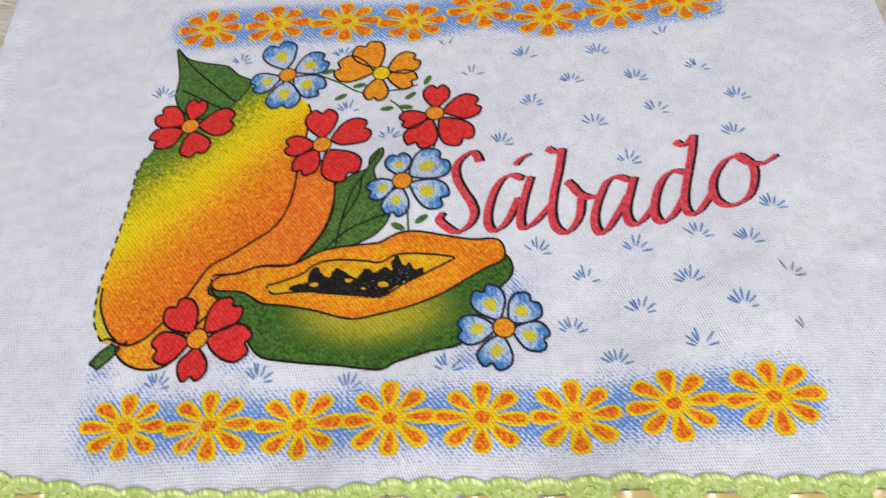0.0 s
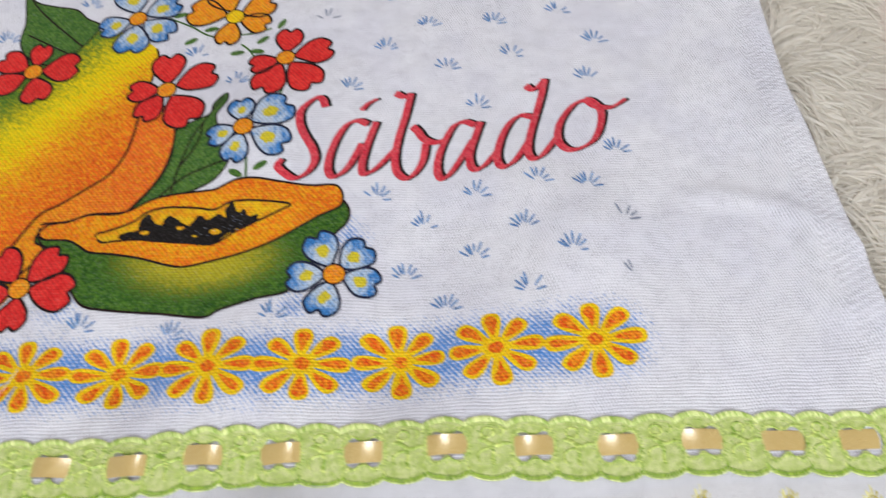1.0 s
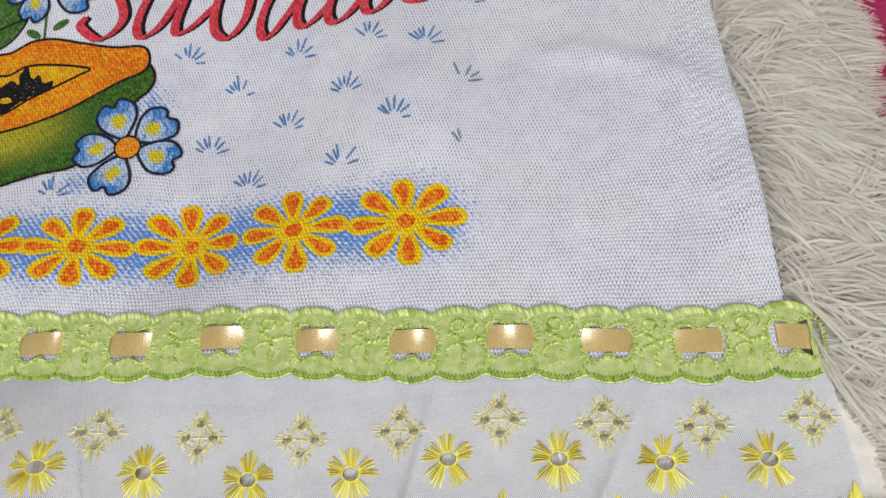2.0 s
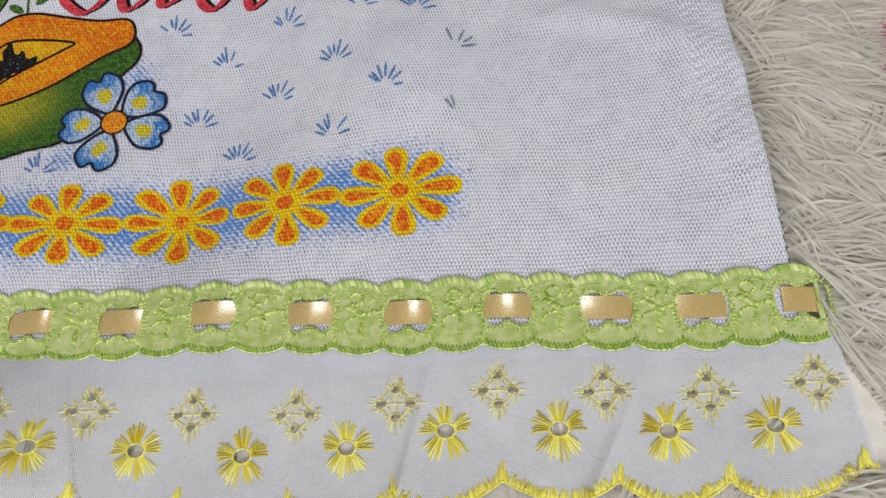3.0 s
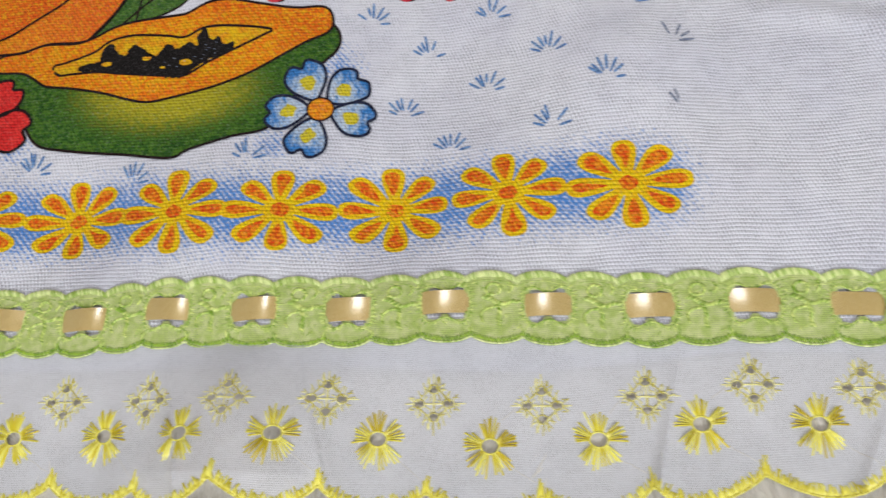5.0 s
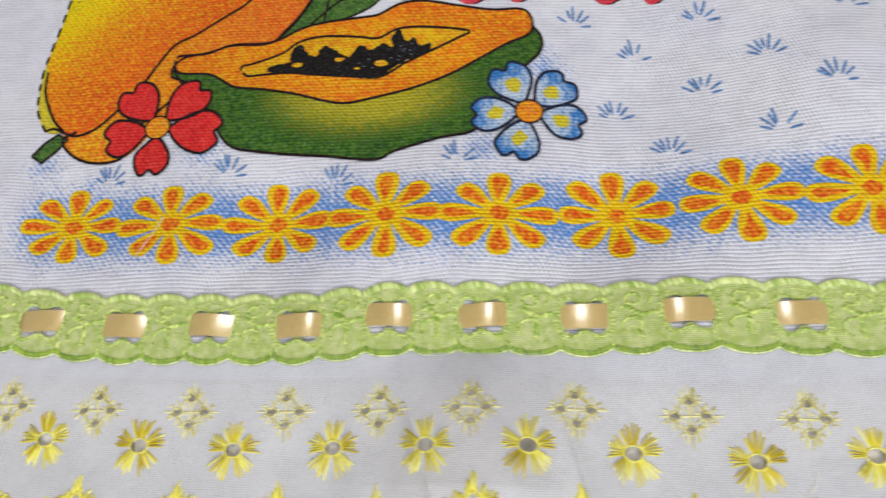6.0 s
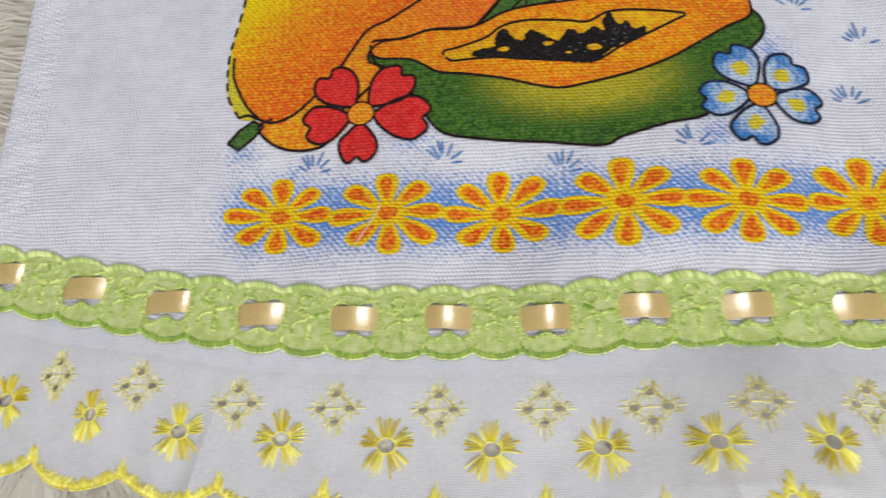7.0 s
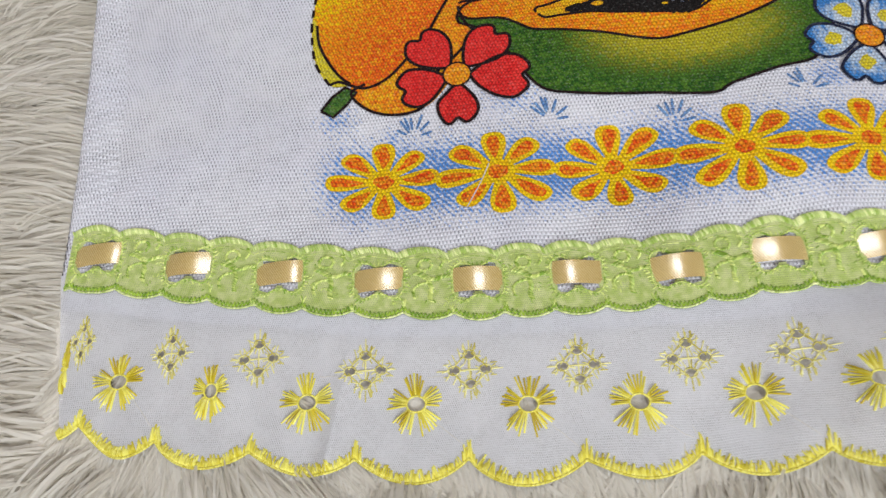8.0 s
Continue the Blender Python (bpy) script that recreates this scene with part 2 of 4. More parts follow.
LACE = sheer("green_lace_cloth", (0.80, 0.87, 0.38), (0.54, 0.69, 0.16), 0.05, 0.5, 420)


def satin():
    """Twilled satin: fine slanting threads, gold in the shade and almost white where it mirrors the light."""
    m, nt, b = nodes_of("gold_satin")
    lines = calc(nt, "SINE", calc(nt, "MULTIPLY", slope(nt, 0.82, 0.57, 0.0), 2 * math.pi / 0.55))
    twill = span(nt, calc(nt, "ADD", lines, calc(nt, "MULTIPLY", calc(nt, "SUBTRACT", grain(nt, 1500, 2), 0.5), 2.4)), -0.9, 0.9)
    put(nt, b.inputs["Base Color"], blend(nt, twill, (0.62, 0.42, 0.11), (0.84, 0.66, 0.30)))
    put(nt, b.inputs["Metallic"], 0.35), put(nt, b.inputs["Roughness"], 0.40), put(nt, b.inputs["Coat Weight"], 0.75), put(nt, b.inputs["Coat Roughness"], 0.2), put(nt, b.inputs["Coat IOR"], 1.9)
    bumped(nt, b, twill, 0.6, 0.00025)
    return m


SATIN = satin()


def pile_material():
    m, nt, b = nodes_of("cream_pile")
    isl = nt.nodes.new("ShaderNodeNewGeometry").outputs["Random Per Island"]
    tone = ramp(nt, isl, [(0.0, (0.80, 0.76, 0.69)), (0.35, (0.90, 0.87, 0.80)), (1.0, (0.94, 0.92, 0.87))])
    put(nt, b.inputs["Base Color"], blend(nt, span(nt, grain(nt, 22, 3), 0.35, 0.7), tone, (0.89, 0.86, 0.79)))
    put(nt, b.inputs["Roughness"], 0.42), put(nt, b.inputs["Specular IOR Level"], 0.6), put(nt, b.inputs["Sheen Weight"], 0.3)
    lucent, mix = nt.nodes.new("ShaderNodeBsdfTranslucent"), nt.nodes.new("ShaderNodeMixShader")
    put(nt, lucent.inputs["Color"], tone)
    mix.inputs[0].default_value = 0.55
    nt.links.new(b.outputs[0], mix.inputs[1]), nt.links.new(lucent.outputs[0], mix.inputs[2])
    nt.links.new(mix.outputs[0], nt.nodes["Material Output"].inputs["Surface"])
    return m


def plain(name, light, dark, scale, rough, bump=0.0004):
    m, nt, b = nodes_of(name)
    g = grain(nt, scale, 5)
    put(nt, b.inputs["Base Color"], blend(nt, span(nt, g, 0.3, 0.7), light, dark))
    put(nt, b.inputs["Roughness"], rough)
    bumped(nt, b, grain(nt, scale * 6, 3), 0.4, bump)
    return m


PILE = pile_material()
BACKING = plain("rug_backing", (0.82, 0.78, 0.71), (0.72, 0.68, 0.61), 200, 0.9)
BLANKET = plain("magenta_plush", (0.42, 0.02, 0.10), (0.26, 0.01, 0.05), 260, 0.85)
PAINT = plain("wall_paint", (0.74, 0.73, 0.71), (0.70, 0.69, 0.67), 6, 0.8)
BOARD = plain("floor_boards", (0.36, 0.26, 0.17), (0.26, 0.18, 0.11), 12, 0.5)


# ---- shape helpers ----
def link(name, verts, faces, material, parent=None, label="", smooth=True):
    me = bpy.data.meshes.new(name)
    me.from_pydata(verts, [], faces)
    me.materials.append(material)
    if smooth:
        me.shade_smooth()
    ob = new(name, me)
    ob.parent = parent
    return tagged(ob, label)


def part(name, bm, material, parent, label=""):
    me = bpy.data.meshes.new(name)
    bm.to_mesh(me)
    bm.free()
    me.materials.append(material)
    me.shade_smooth()
    ob = new(name, me)
    ob.parent = parent
    return tagged(ob, label)


def lerp_list(x, pts):
    return float(np.interp(x, [p[0] for p in pts], [p[1] for p in pts]))


# soft swells and hollows of the cloth: middle, height, half widths
SWELLS = [(178, 42, -6.2, 23, 42), (167, -4, -4.0, 16, 16), (238, 42, 5.2, 20, 30), (118, -2, 2.6, 22, 24), (66, -1, -4.4, 17, 20), (2, 3, -2.8, 18, 30), (104, 104, 4.2, 26, 30), (-1, 148, -2.8, 26, 30)]


def relief(x, y):
    """How far the cloth lies above the rug, in millimetres."""
    v = Vector((x * 0.011, y * 0.011, 3.1))
    z = 0.5 * noise.noise(v * 2.1) * max(0.15, min(1, (y + 75) / 60))
    for cx, cy, high, rx, ry in SWELLS:
        z += high * math.exp(-((x - cx) / rx) ** 2 - ((y - cy) / ry) ** 2)
    if x > 270:
        u = max(0, min(1, (x - right(y) + 24) / 15))
        z += 3.2 * u * u * (3 - 2 * u) * max(0, min(1, (y + 22) / 30)) * max(0.3, min(1, (150 - y) / 60))
        z += 1.7 * math.exp(-((y - 62 + 0.012 * (x - 292) ** 2) / 5.0) ** 2) * max(0, min(1, (x - 272) / 20))
    return z


def at(x, y, up):
    return (x * MM, y * MM, (relief(x, y) + up) * MM)


def curve(pts, closed=False, step=1.2):
    """A smooth line through the points, evenly divided."""
    p = [Vector(q) for q in pts]
    n = len(p)
    out = []
    for i in range(n if closed else n - 1):
        a, b, c, d = (p[(i + k) % n] if closed else p[min(max(i + k, 0), n - 1)] for k in (-1, 0, 1, 2))
        m = max(1, round((c - b).length / step))
        for j in range(m):
            t = j / m
            out.append(0.5 * (2 * b + (c - a) * t + (2 * a - 5 * b + 4 * c - d) * t * t + (3 * b - a - 3 * c + d) * t ** 3))
    return out if closed else out + [p[-1]]


def patch_mesh(outline, up, cell=3.0, hub=None):
    """A thin printed shape that follows the cloth. hub: the middle of a star-shaped outline."""
    bm = bmesh.new()
    if hub:
        c = bm.verts.new((hub[0], hub[1], 0))
        rings = [[bm.verts.new((hub[0] + (q[0] - hub[0]) * k, hub[1] + (q[1] - hub[1]) * k, 0)) for q in outline] for k in (0.2, 0.4, 0.6, 0.8, 1.0)]
        n = len(outline)
        for i in range(n):
            j = (i + 1) % n
            bm.faces.new((c, rings[0][i], rings[0][j]))
            for inner, outer in zip(rings, rings[1:]):
                bm.faces.new((inner[i], outer[i], outer[j], inner[j]))
        for v in bm.verts:
            v.co = at(v.co.x, v.co.y, up)
        return bm
    f = bm.faces.new([bm.verts.new((q[0], q[1], 0)) for q in outline])
    if f.calc_area() and sum(a[0] * b[1] - b[0] * a[1] for a, b in zip(outline, outline[1:] + outline[:1])) < 0:
        f.normal_flip()
    bmesh.ops.triangulate(bm, faces=bm.faces[:])
    for axis in (0, 1):
        lo, hi = min(q[axis] for q in outline), max(q[axis] for q in outline)
        c = math.ceil(lo / cell) * cell
        while c < hi:
            co, no = Vector((0, 0, 0)), Vector((0, 0, 0))
            co[axis], no[axis] = c, 1
            bmesh.ops.bisect_plane(bm, geom=bm.verts[:] + bm.edges[:] + bm.faces[:], plane_co=co, plane_no=no, dist=1e-5)
            c += cell
    for v in bm.verts:
        v.co = at(v.co.x, v.co.y, up)
    return bm


def patch(name, outline, up, material, parent, label="", hub=None, cell=3.0):
    return part(name, patch_mesh(list(outline), up, cell, hub), material, parent, label)


def band(line, width, up, closed=False, taper=False, pen=None):
    """Verts and faces of a stroke along a line. pen: the angle of a broad nib; taper: thin at both ends."""
    n = len(line)
    verts, faces = [], []
    for i, p in enumerate(line):
        a, b = (line[i - 1], line[(i + 1) % n]) if closed else (line[max(i - 1, 0)], line[min(i + 1, n - 1)])
        d = (Vector(b) - Vector(a)).normalized()
        w = width
        if taper:
            w *= 0.25 + 0.75 * math.sin(math.pi * min(1, (i + 0.4) / n)) ** 0.6
        if pen is not None:
            w *= 0.36 + 0.64 * abs(math.sin(math.atan2(d.y, d.x) - pen))
        s = Vector((-d.y, d.x)) * w / 2
        verts += [at(p[0] - s.x, p[1] - s.y, up), at(p[0] + s.x, p[1] + s.y, up)]
    for i in range(n if closed else n - 1):
        j = (i + 1) % n
        faces.append((2 * i, 2 * j, 2 * j + 1, 2 * i + 1))
    return verts, faces


def joined(pieces):
    verts, faces = [], []
    for v, f in pieces:
        k = len(verts)
        verts += v
        faces += [tuple(i + k for i in q) for q in f]
    return verts, faces


def stroke(name, lines, width, up, material, parent, label="", **kw):
    return link(name, *joined(band(l, width, up + 0.008 * i, **kw) for i, l in enumerate(lines)), material, parent, label)


def stitches(items, up):
    """Short raised threads, each from p to q with a width and a height (millimetres)."""
    verts, faces = [], []
    for p, q, w, h in items:
        p, q = Vector(p), Vector(q)
        d = (q - p).normalized()
        s = Vector((-d.y, d.x)) * w / 2
        k = len(verts)
        for t, lift in ((0, 0.0), (0.3, 1.0), (0.75, 0.95), (1, 0.0)):
            c = p.lerp(q, t)
            z = up(c.x, c.y)
            verts += [((c.x - s.x) * MM, (c.y - s.y) * MM, z * MM), (c.x * MM, c.y * MM, (z + 0.06 + h * lift) * MM), ((c.x + s.x) * MM, (c.y + s.y) * MM, z * MM)]
        for i in range(3):
            a = k + 3 * i
            faces += [(a, a + 3, a + 4, a + 1), (a + 1, a + 4, a + 5, a + 2)]
    return verts, faces


# ---- the room ----
def box(name, lo, hi, material, kind="structure"):
    (a, b, c), (d, e, f) = lo, hi
    verts = [(a, b, c), (d, b, c), (d, e, c), (a, e, c), (a, b, f), (d, b, f), (d, e, f), (a, e, f)]
    return tagged(link(name, verts, [(3, 2, 1, 0), (4, 5, 6, 7), (0, 1, 5, 4), (1, 2, 6, 5), (2, 3, 7, 6), (3, 0, 4, 7)], material, smooth=False), kind=kind)


box("floor", (-1.6, -1.3, -0.12), (1.9, 1.9, -0.03), BOARD)
box("ceiling", (-1.6, -1.3, 2.0), (1.9, 1.9, 2.1), PAINT)
box("wall_west", (-1.6, -1.3, -0.03), (-1.5, 1.9, 2.0), PAINT)
box("wall_east", (1.8, -1.3, -0.03), (1.9, 1.9, 2.0), PAINT)


def wall_with_opening(name, x0, x1, y0, y1, z0, z1, ox0, ox1, oz0, oz1):
    """One wall of four butted blocks round an opening added for the fill lamp."""
    verts, faces = [], []
    for (a, c), (d, f) in (((x0, z0), (ox0, z1)), ((ox1, z0), (x1, z1)), ((ox0, z0), (ox1, oz0)), ((ox0, oz1), (ox1, z1))):
        k = len(verts)
        verts += [(a, y0, c), (d, y0, c), (d, y1, c), (a, y1, c), (a, y0, f), (d, y0, f), (d, y1, f), (a, y1, f)]
        faces += [tuple(i + k for i in q) for q in ((3, 2, 1, 0), (4, 5, 6, 7), (0, 1, 5, 4), (1, 2, 6, 5), (2, 3, 7, 6), (3, 0, 4, 7))]
    return tagged(link(name, verts, faces, PAINT, smooth=False), kind="structure")


wall_with_opening("wall_south", -1.5, 1.8, -1.3, -1.2, -0.03, 2.0, 0.05, 0.85, 0.6, 1.4)
box("wall_north", (-1.5, 1.8, -0.03), (1.8, 1.9, 2.0), PAINT)


def blanket():
    n = 90
    verts, faces = [], []
    for j in range(n + 1):
        for i in range(n + 1):
            x, y = -0.75 + 1.75 * i / n, -0.7 + 1.6 * j / n
            z = -0.019 + 0.004 * noise.noise(Vector((x * 7, y * 7, 0))) + 0.0015 * noise.noise(Vector((x * 40, y * 40, 2)))
            verts.append((x, y, z))
    k = len(verts)
    verts += [(x, y, -0.03) for x, y, z in verts]
    for j in range(n):
        for i in range(n):
            a = j * (n + 1) + i
            faces.append((a, a + 1, a + n + 2, a + n + 1))
            if i in (0, n - 1) or j in (0, n - 1):
                faces.append((k + a, k + a + n + 1, k + a + n + 2, k + a + 1))
    for i in range(n):
        for a, b in ((i, i + 1), (n * (n + 1) + i + 1, n * (n + 1) + i), ((i + 1) * (n + 1), i * (n + 1)), (i * (n + 1) + n, (i + 1) * (n + 1) + n)):
            faces.append((b, a, k + a, k + b))
    return tagged(link("blanket", verts, faces, BLANKET), "magenta plush blanket spread under the rug", "blanket")


blanket()

# ---- towel layout (millimetres) ----
LEFT = [(-60, -90.5), (-9, -92.2), (12, -92.8), (44, -95.2), (81, -98.6), (205, -111), (260, -114), (330, -119)]
RIGHT = [(-60, 347), (-22, 344), (4, 342.3), (32, 339.8), (60, 337.2), (113, 333), (202, 334.5), (330, 332)]
RIBBON_X = [-82.5, -55, -28.6, -1.1, 25.8, 51.9, 77.9, 103.9, 130, 158, 186.1, 214.8, 242.5, 270, 296.6, 321.2, 345.7]
RIBBON_Y = [-17.5, -22.6, -27.6, -31, -33.3, -33.6, -33.8, -31.5, -31.8, -32.2, -31, -32.3, -33.6, -32.8, -34.2, -35, -34]
EYELET_X = [-82.8, -57.2, -33, -4.4, 22.3, 49.5, 76.4, 102.7, 127.3, 154, 183, 212, 239.3, 266.5, 293.8, 319.5, 346]
EYELET_Y = [-43, -47.9, -51, -56.1, -57.5, -58, -58, -58, -58, -58, -59.3, -60, -57.8, -55, -56.1, -57.2, -55]
FLOWER_X = [-71.1, -45.4, -19.5, 8.4, 36.3, 63.1, 90.4, 116, 141.5, 168, 198, 226.3, 252.6, 281.7, 308.7, 334.5]
FLOWER_Y = [-54.7, -58.7, -63.3, -65.3, -67, -68, -67.5, -67.5, -67.5, -68.5, -70.4, -68.8, -65, -65.1, -66.2, -65.3]
CUSP_X = [-112, -84.4, -58.7, -34.3, -7, 21, 48.8, 75.9, 103, 128, 153.8, 181.3, 210.9, 239, 266.6, 295.5, 322.1, 348.6, 376]
CUSP_Y = [-58, -61.7, -66.7, -70.8, -74, -75, -77, -76.6, -77.8, -75, -76.5, -78.3, -79, -76.4, -73.7, -74.2, -74.2, -71.4, -70]


def mid_lace(x):
    return float(np.interp(x, RIBBON_X, RIBBON_Y)) - 0.8


def mid_eyelet(x):
    return float(np.interp(x, EYELET_X, EYELET_Y))


def left(y):
    return lerp_list(y, LEFT)


def right(y):
    return lerp_list(y, RIGHT)


# ---- print design ----
FRUIT = [(-16.4, 35.2), (-20.8, 42.8), (-22.5, 51.7), (-22.9, 62.1), (-20.9, 81.4), (-19.4, 103.5), (-19.5, 121.0), (-15.2, 134.0), (-8.3, 155.9), (16.7, 159.2), (30.1, 164.7), (44.1, 165.2), (57.5, 155.3), (59.3, 148.4), (58.0, 133.2), (56.2, 116.9), (55.5, 104.4), (53.2, 93.8), (48.2, 85.2), (39.3, 78.5), (30.5, 72.0), (23.8, 68.2), (19.0, 60.4), (13.7, 50.2), (7.0, 41.8), (1.2, 36.0), (-5.1, 33.3), (-9.9, 34.6), (-13.7, 36.3)]
FLESH = [(56.4, 120.1), (64.0, 122.0), (71.5, 115.4), (74.2, 102.6), (72.8, 89.5), (68.8, 79.7), (63.1, 71.6), (57.7, 66.4), (44.6, 66.3), (36.5, 64.0), (28.3, 62.5), (24.8, 58.8), (24.9, 54.8), (29.9, 51.4), (23.3, 42.2), (13.3, 33.0), (12.5, 24.8), (3.6, 23.1), (-4.7, 25.6), (-9.8, 31.5), (-5.4, 34.8), (0.8, 37.5), (10.8, 46.3), (19.1, 59.9), (30.6, 71.5), (46.0, 83.9), (53.6, 95.9), (56.2, 107.4)]
HALF = [(25.2, 62.7), (28.1, 63.4), (36.5, 63.7), (44.5, 66.6), (58.7, 66.9), (69.1, 72.1), (78.4, 74.1), (90.3, 74.7), (95.5, 75.2), (103.2, 78.8), (111.6, 79.2), (121.3, 77.3), (133.6, 75.2), (143.1, 75.4), (146.4, 72.7), (147.1, 67.8), (145.1, 64.6), (138.1, 61.1), (128.8, 55.3), (119.5, 49.9), (107.6, 45.3), (93.7, 42.0), (85.8, 40.8), (79.0, 42.1), (68.5, 45.4), (57.0, 47.8), (47.7, 49.2), (42.6, 52.5), (37.7, 55.0), (28.1, 56.0), (25.3, 58.8)]
RIND = [(31.5, 56.3), (39.3, 51.5), (41.1, 46.8), (41.4, 38.7), (44.7, 31.7), (49.8, 26.3), (59.1, 24.3), (79.0, 21.8), (96.6, 19.1), (103.1, 21.8), (116.4, 25.8), (129.0, 29.3), (137.5, 43.0), (144.6, 52.7), (148.6, 57.2), (150.0, 61.2), (149.3, 65.1), (147.1, 68.3), (140.5, 65.2), (102.6, 64.0), (56.0, 58.3)]
CAVITY = [(49.3, 55.6), (49.5, 57.4), (53.6, 58.4), (62.8, 61.9), (68.3, 66.3), (76.5, 68.1), (88.4, 67.0), (95.5, 65.8), (102.3, 68.9), (111.9, 69.0), (125.9, 66.9), (122.8, 64.4), (115.8, 60.7), (105.2, 55.3), (100.5, 52.1), (95.9, 50.3), (84.3, 51.5), (72.7, 52.9), (65.7, 53.9), (56.5, 53.5), (51.9, 53.3)]
SEEDS = [(58.2, 55.0), (60.8, 57.5), (65.5, 57.8), (66.2, 63.2), (69.6, 65.2), (71.8, 61.5), (75.1, 60.5), (76.8, 64.0), (80.3, 63.0), (82.3, 60.2), (80.6, 58.3), (83.0, 56.1), (86.4, 59.5), (89.7, 63.3), (93.3, 61.2), (97.9, 63.7), (100.4, 61.5), (100.6, 66.3), (103.1, 68.0), (105.4, 63.9), (107.7, 65.1), (109.8, 62.3), (113.4, 62.1), (113.4, 59.4), (111.1, 58.2), (102.8, 54.7), (96.4, 49.8), (86.6, 50.9), (75.1, 52.5), (63.4, 54.0)]
LEAF_TOP = [(-14.5, 198.0), (-7.9, 190.7), (1.3, 187.2), (13.4, 183.9), (19.9, 177.7), (27.7, 172.4), (24.9, 165.4), (19.6, 158.7), (12.0, 152.7), (3.6, 151.8), (-5.7, 156.9), (-10.4, 166.0), (-10.2, 177.4), (-12.6, 189.1)]
LEAF_MID = [(94.1, 125.1), (95.2, 120.3), (91.5, 112.5), (92.6, 106.1), (91.7, 98.8), (96.8, 95.5), (99.4, 88.4), (94.8, 80.6), (87.8, 76.5), (78.5, 73.6), (69.1, 71.5), (58.8, 66.3), (64.2, 72.3), (71.6, 84.5), (74.3, 95.2), (73.8, 105.7), (80.8, 110.3), (88.4, 113.6), (89.3, 119.4)]
VEINS_TOP_A = [(-12.2, 195.0), (-2.4, 182.5), (20.8, 160.4)]
VEINS_TOP_B = [(-7.6, 170.1), (4.8, 162.9), (16.7, 155.6)]
VEIN_MID_A = [(93.5, 122.9), (87.2, 111.5), (81.5, 100.2), (77.6, 84.8), (76.1, 73.7)]
VEIN_MID_B = [(86.1, 109.5), (84.7, 98.3), (77.5, 86.2)]
VEIN_MID_C = [(99.3, 88.9), (89.8, 85.9), (80.3, 81.8), (69.2, 71.2)]
STEM = [(-18.9, 25.8), (-15.7, 30.5), (-11.5, 34.0), (-8.1, 32.0), (-10.7, 28.0), (-15.1, 23.4)]
SEAM = [(-21.2, 59.4), (-20.3, 51.6), (-17.0, 43.9), (-13.4, 38.3), (-10.0, 35.1)]
SPRIG = [(20.7, 187.5), (72.6, 188.4), (76.8, 152.3), (97.5, 133.7), (-16.7, 168.6), (162.2, 181.3), (197.7, 180.6), (230.4, 190.4), (257.4, 203.3), (183.2, 163.0), (213.3, 162.6), (242.9, 167.3), (164.0, 149.9), (191.3, 136.7), (220.0, 142.1), (257.3, 147.7), (148.2, 127.9), (203.5, 114.2), (251.3, 126.4), (258.6, 87.3), (160.6, 72.0), (200.4, 70.6), (225.6, 74.4), (244.8, 70.4), (179.6, 58.9), (218.5, 53.8), (198.7, 43.2), (235.6, 40.8), (171.8, 36.7), (218.4, 27.0), (187.0, 22.7), (122.8, 20.5), (84.8, 14.4), (49.7, 19.5), (9.1, 18.3)]
FAINT = [(124.7, 191.5), (136.2, 171.4), (257.2, 55.0), (257.5, 31.0)]
TOP = [(0.5, 211.8), (36.1, 212.1), (72.4, 210.6), (107.5, 207.8), (142.6, 214.5), (176.0, 205.7), (210.8, 208.1), (243.7, 211.7)]
BOT = [(-0.0, 0.7), (33.5, -0.3), (66.5, -0.0), (101.4, 0.0), (135.0, -0.7), (169.6, 0.6), (204.6, 2.9), (239.9, 3.8)]
STALK_A = [(60.2, 174.5), (71.9, 168.0), (83.4, 160.9), (99.6, 161.5), (110.3, 164.4)]
STALK_B = [(97.0, 155.1), (101.0, 151.2), (104.9, 144.9)]
STALK_C = [(119.3, 130.0), (117.8, 121.8)]
STALK_D = [(106.6, 93.4), (107.2, 80.0)]
BUDS = [(65.8, 175.8), (73.0, 158.7), (81.8, 165.5), (95.7, 149.8), (104.9, 150.2), (106.8, 157.3), (114.9, 167.0), (102.7, 82.0), (112.7, 85.1)]
BLOOMS = [
    ("red", [(-0.2, 147.5), (1.8, 163.2), (21.4, 148.5), (6.5, 129.1), (-16.0, 137.5), (-16.0, 156.0)]),
    ("blue", [(45.4, 174.9), (37.9, 196.8), (64.5, 184.8), (63.3, 162.8), (44.5, 153.3), (27.9, 168.7)]),
    ("orange", [(92.3, 172.6), (83.2, 192.5), (109.6, 181.4), (108.4, 166.0), (89.0, 155.8), (70.1, 177.9)]),
    ("red", [(118.5, 144.8), (119.6, 162.3), (139.2, 149.8), (132.3, 127.3), (109.4, 124.7), (103.0, 140.2)]),
    ("red", [(66.2, 129.7), (64.6, 150.4), (87.3, 138.9), (80.3, 110.1), (57.0, 114.3), (49.3, 129.8)]),
    ("blue", [(104.4, 104.1), (101.6, 119.7), (122.9, 117.9), (123.1, 94.0), (100.2, 87.0), (89.2, 99.2)]),
    ("red", [(23.3, 34.8), (11.2, 50.3), (37.2, 49.5), (44.5, 31.7), (22.8, 17.9), (5.9, 30.6)]),
    ("blue", [(145.0, 35.0), (136.7, 52.4), (157.8, 47.9), (162.0, 30.1), (139.4, 18.3), (126.8, 34.2)]),
]
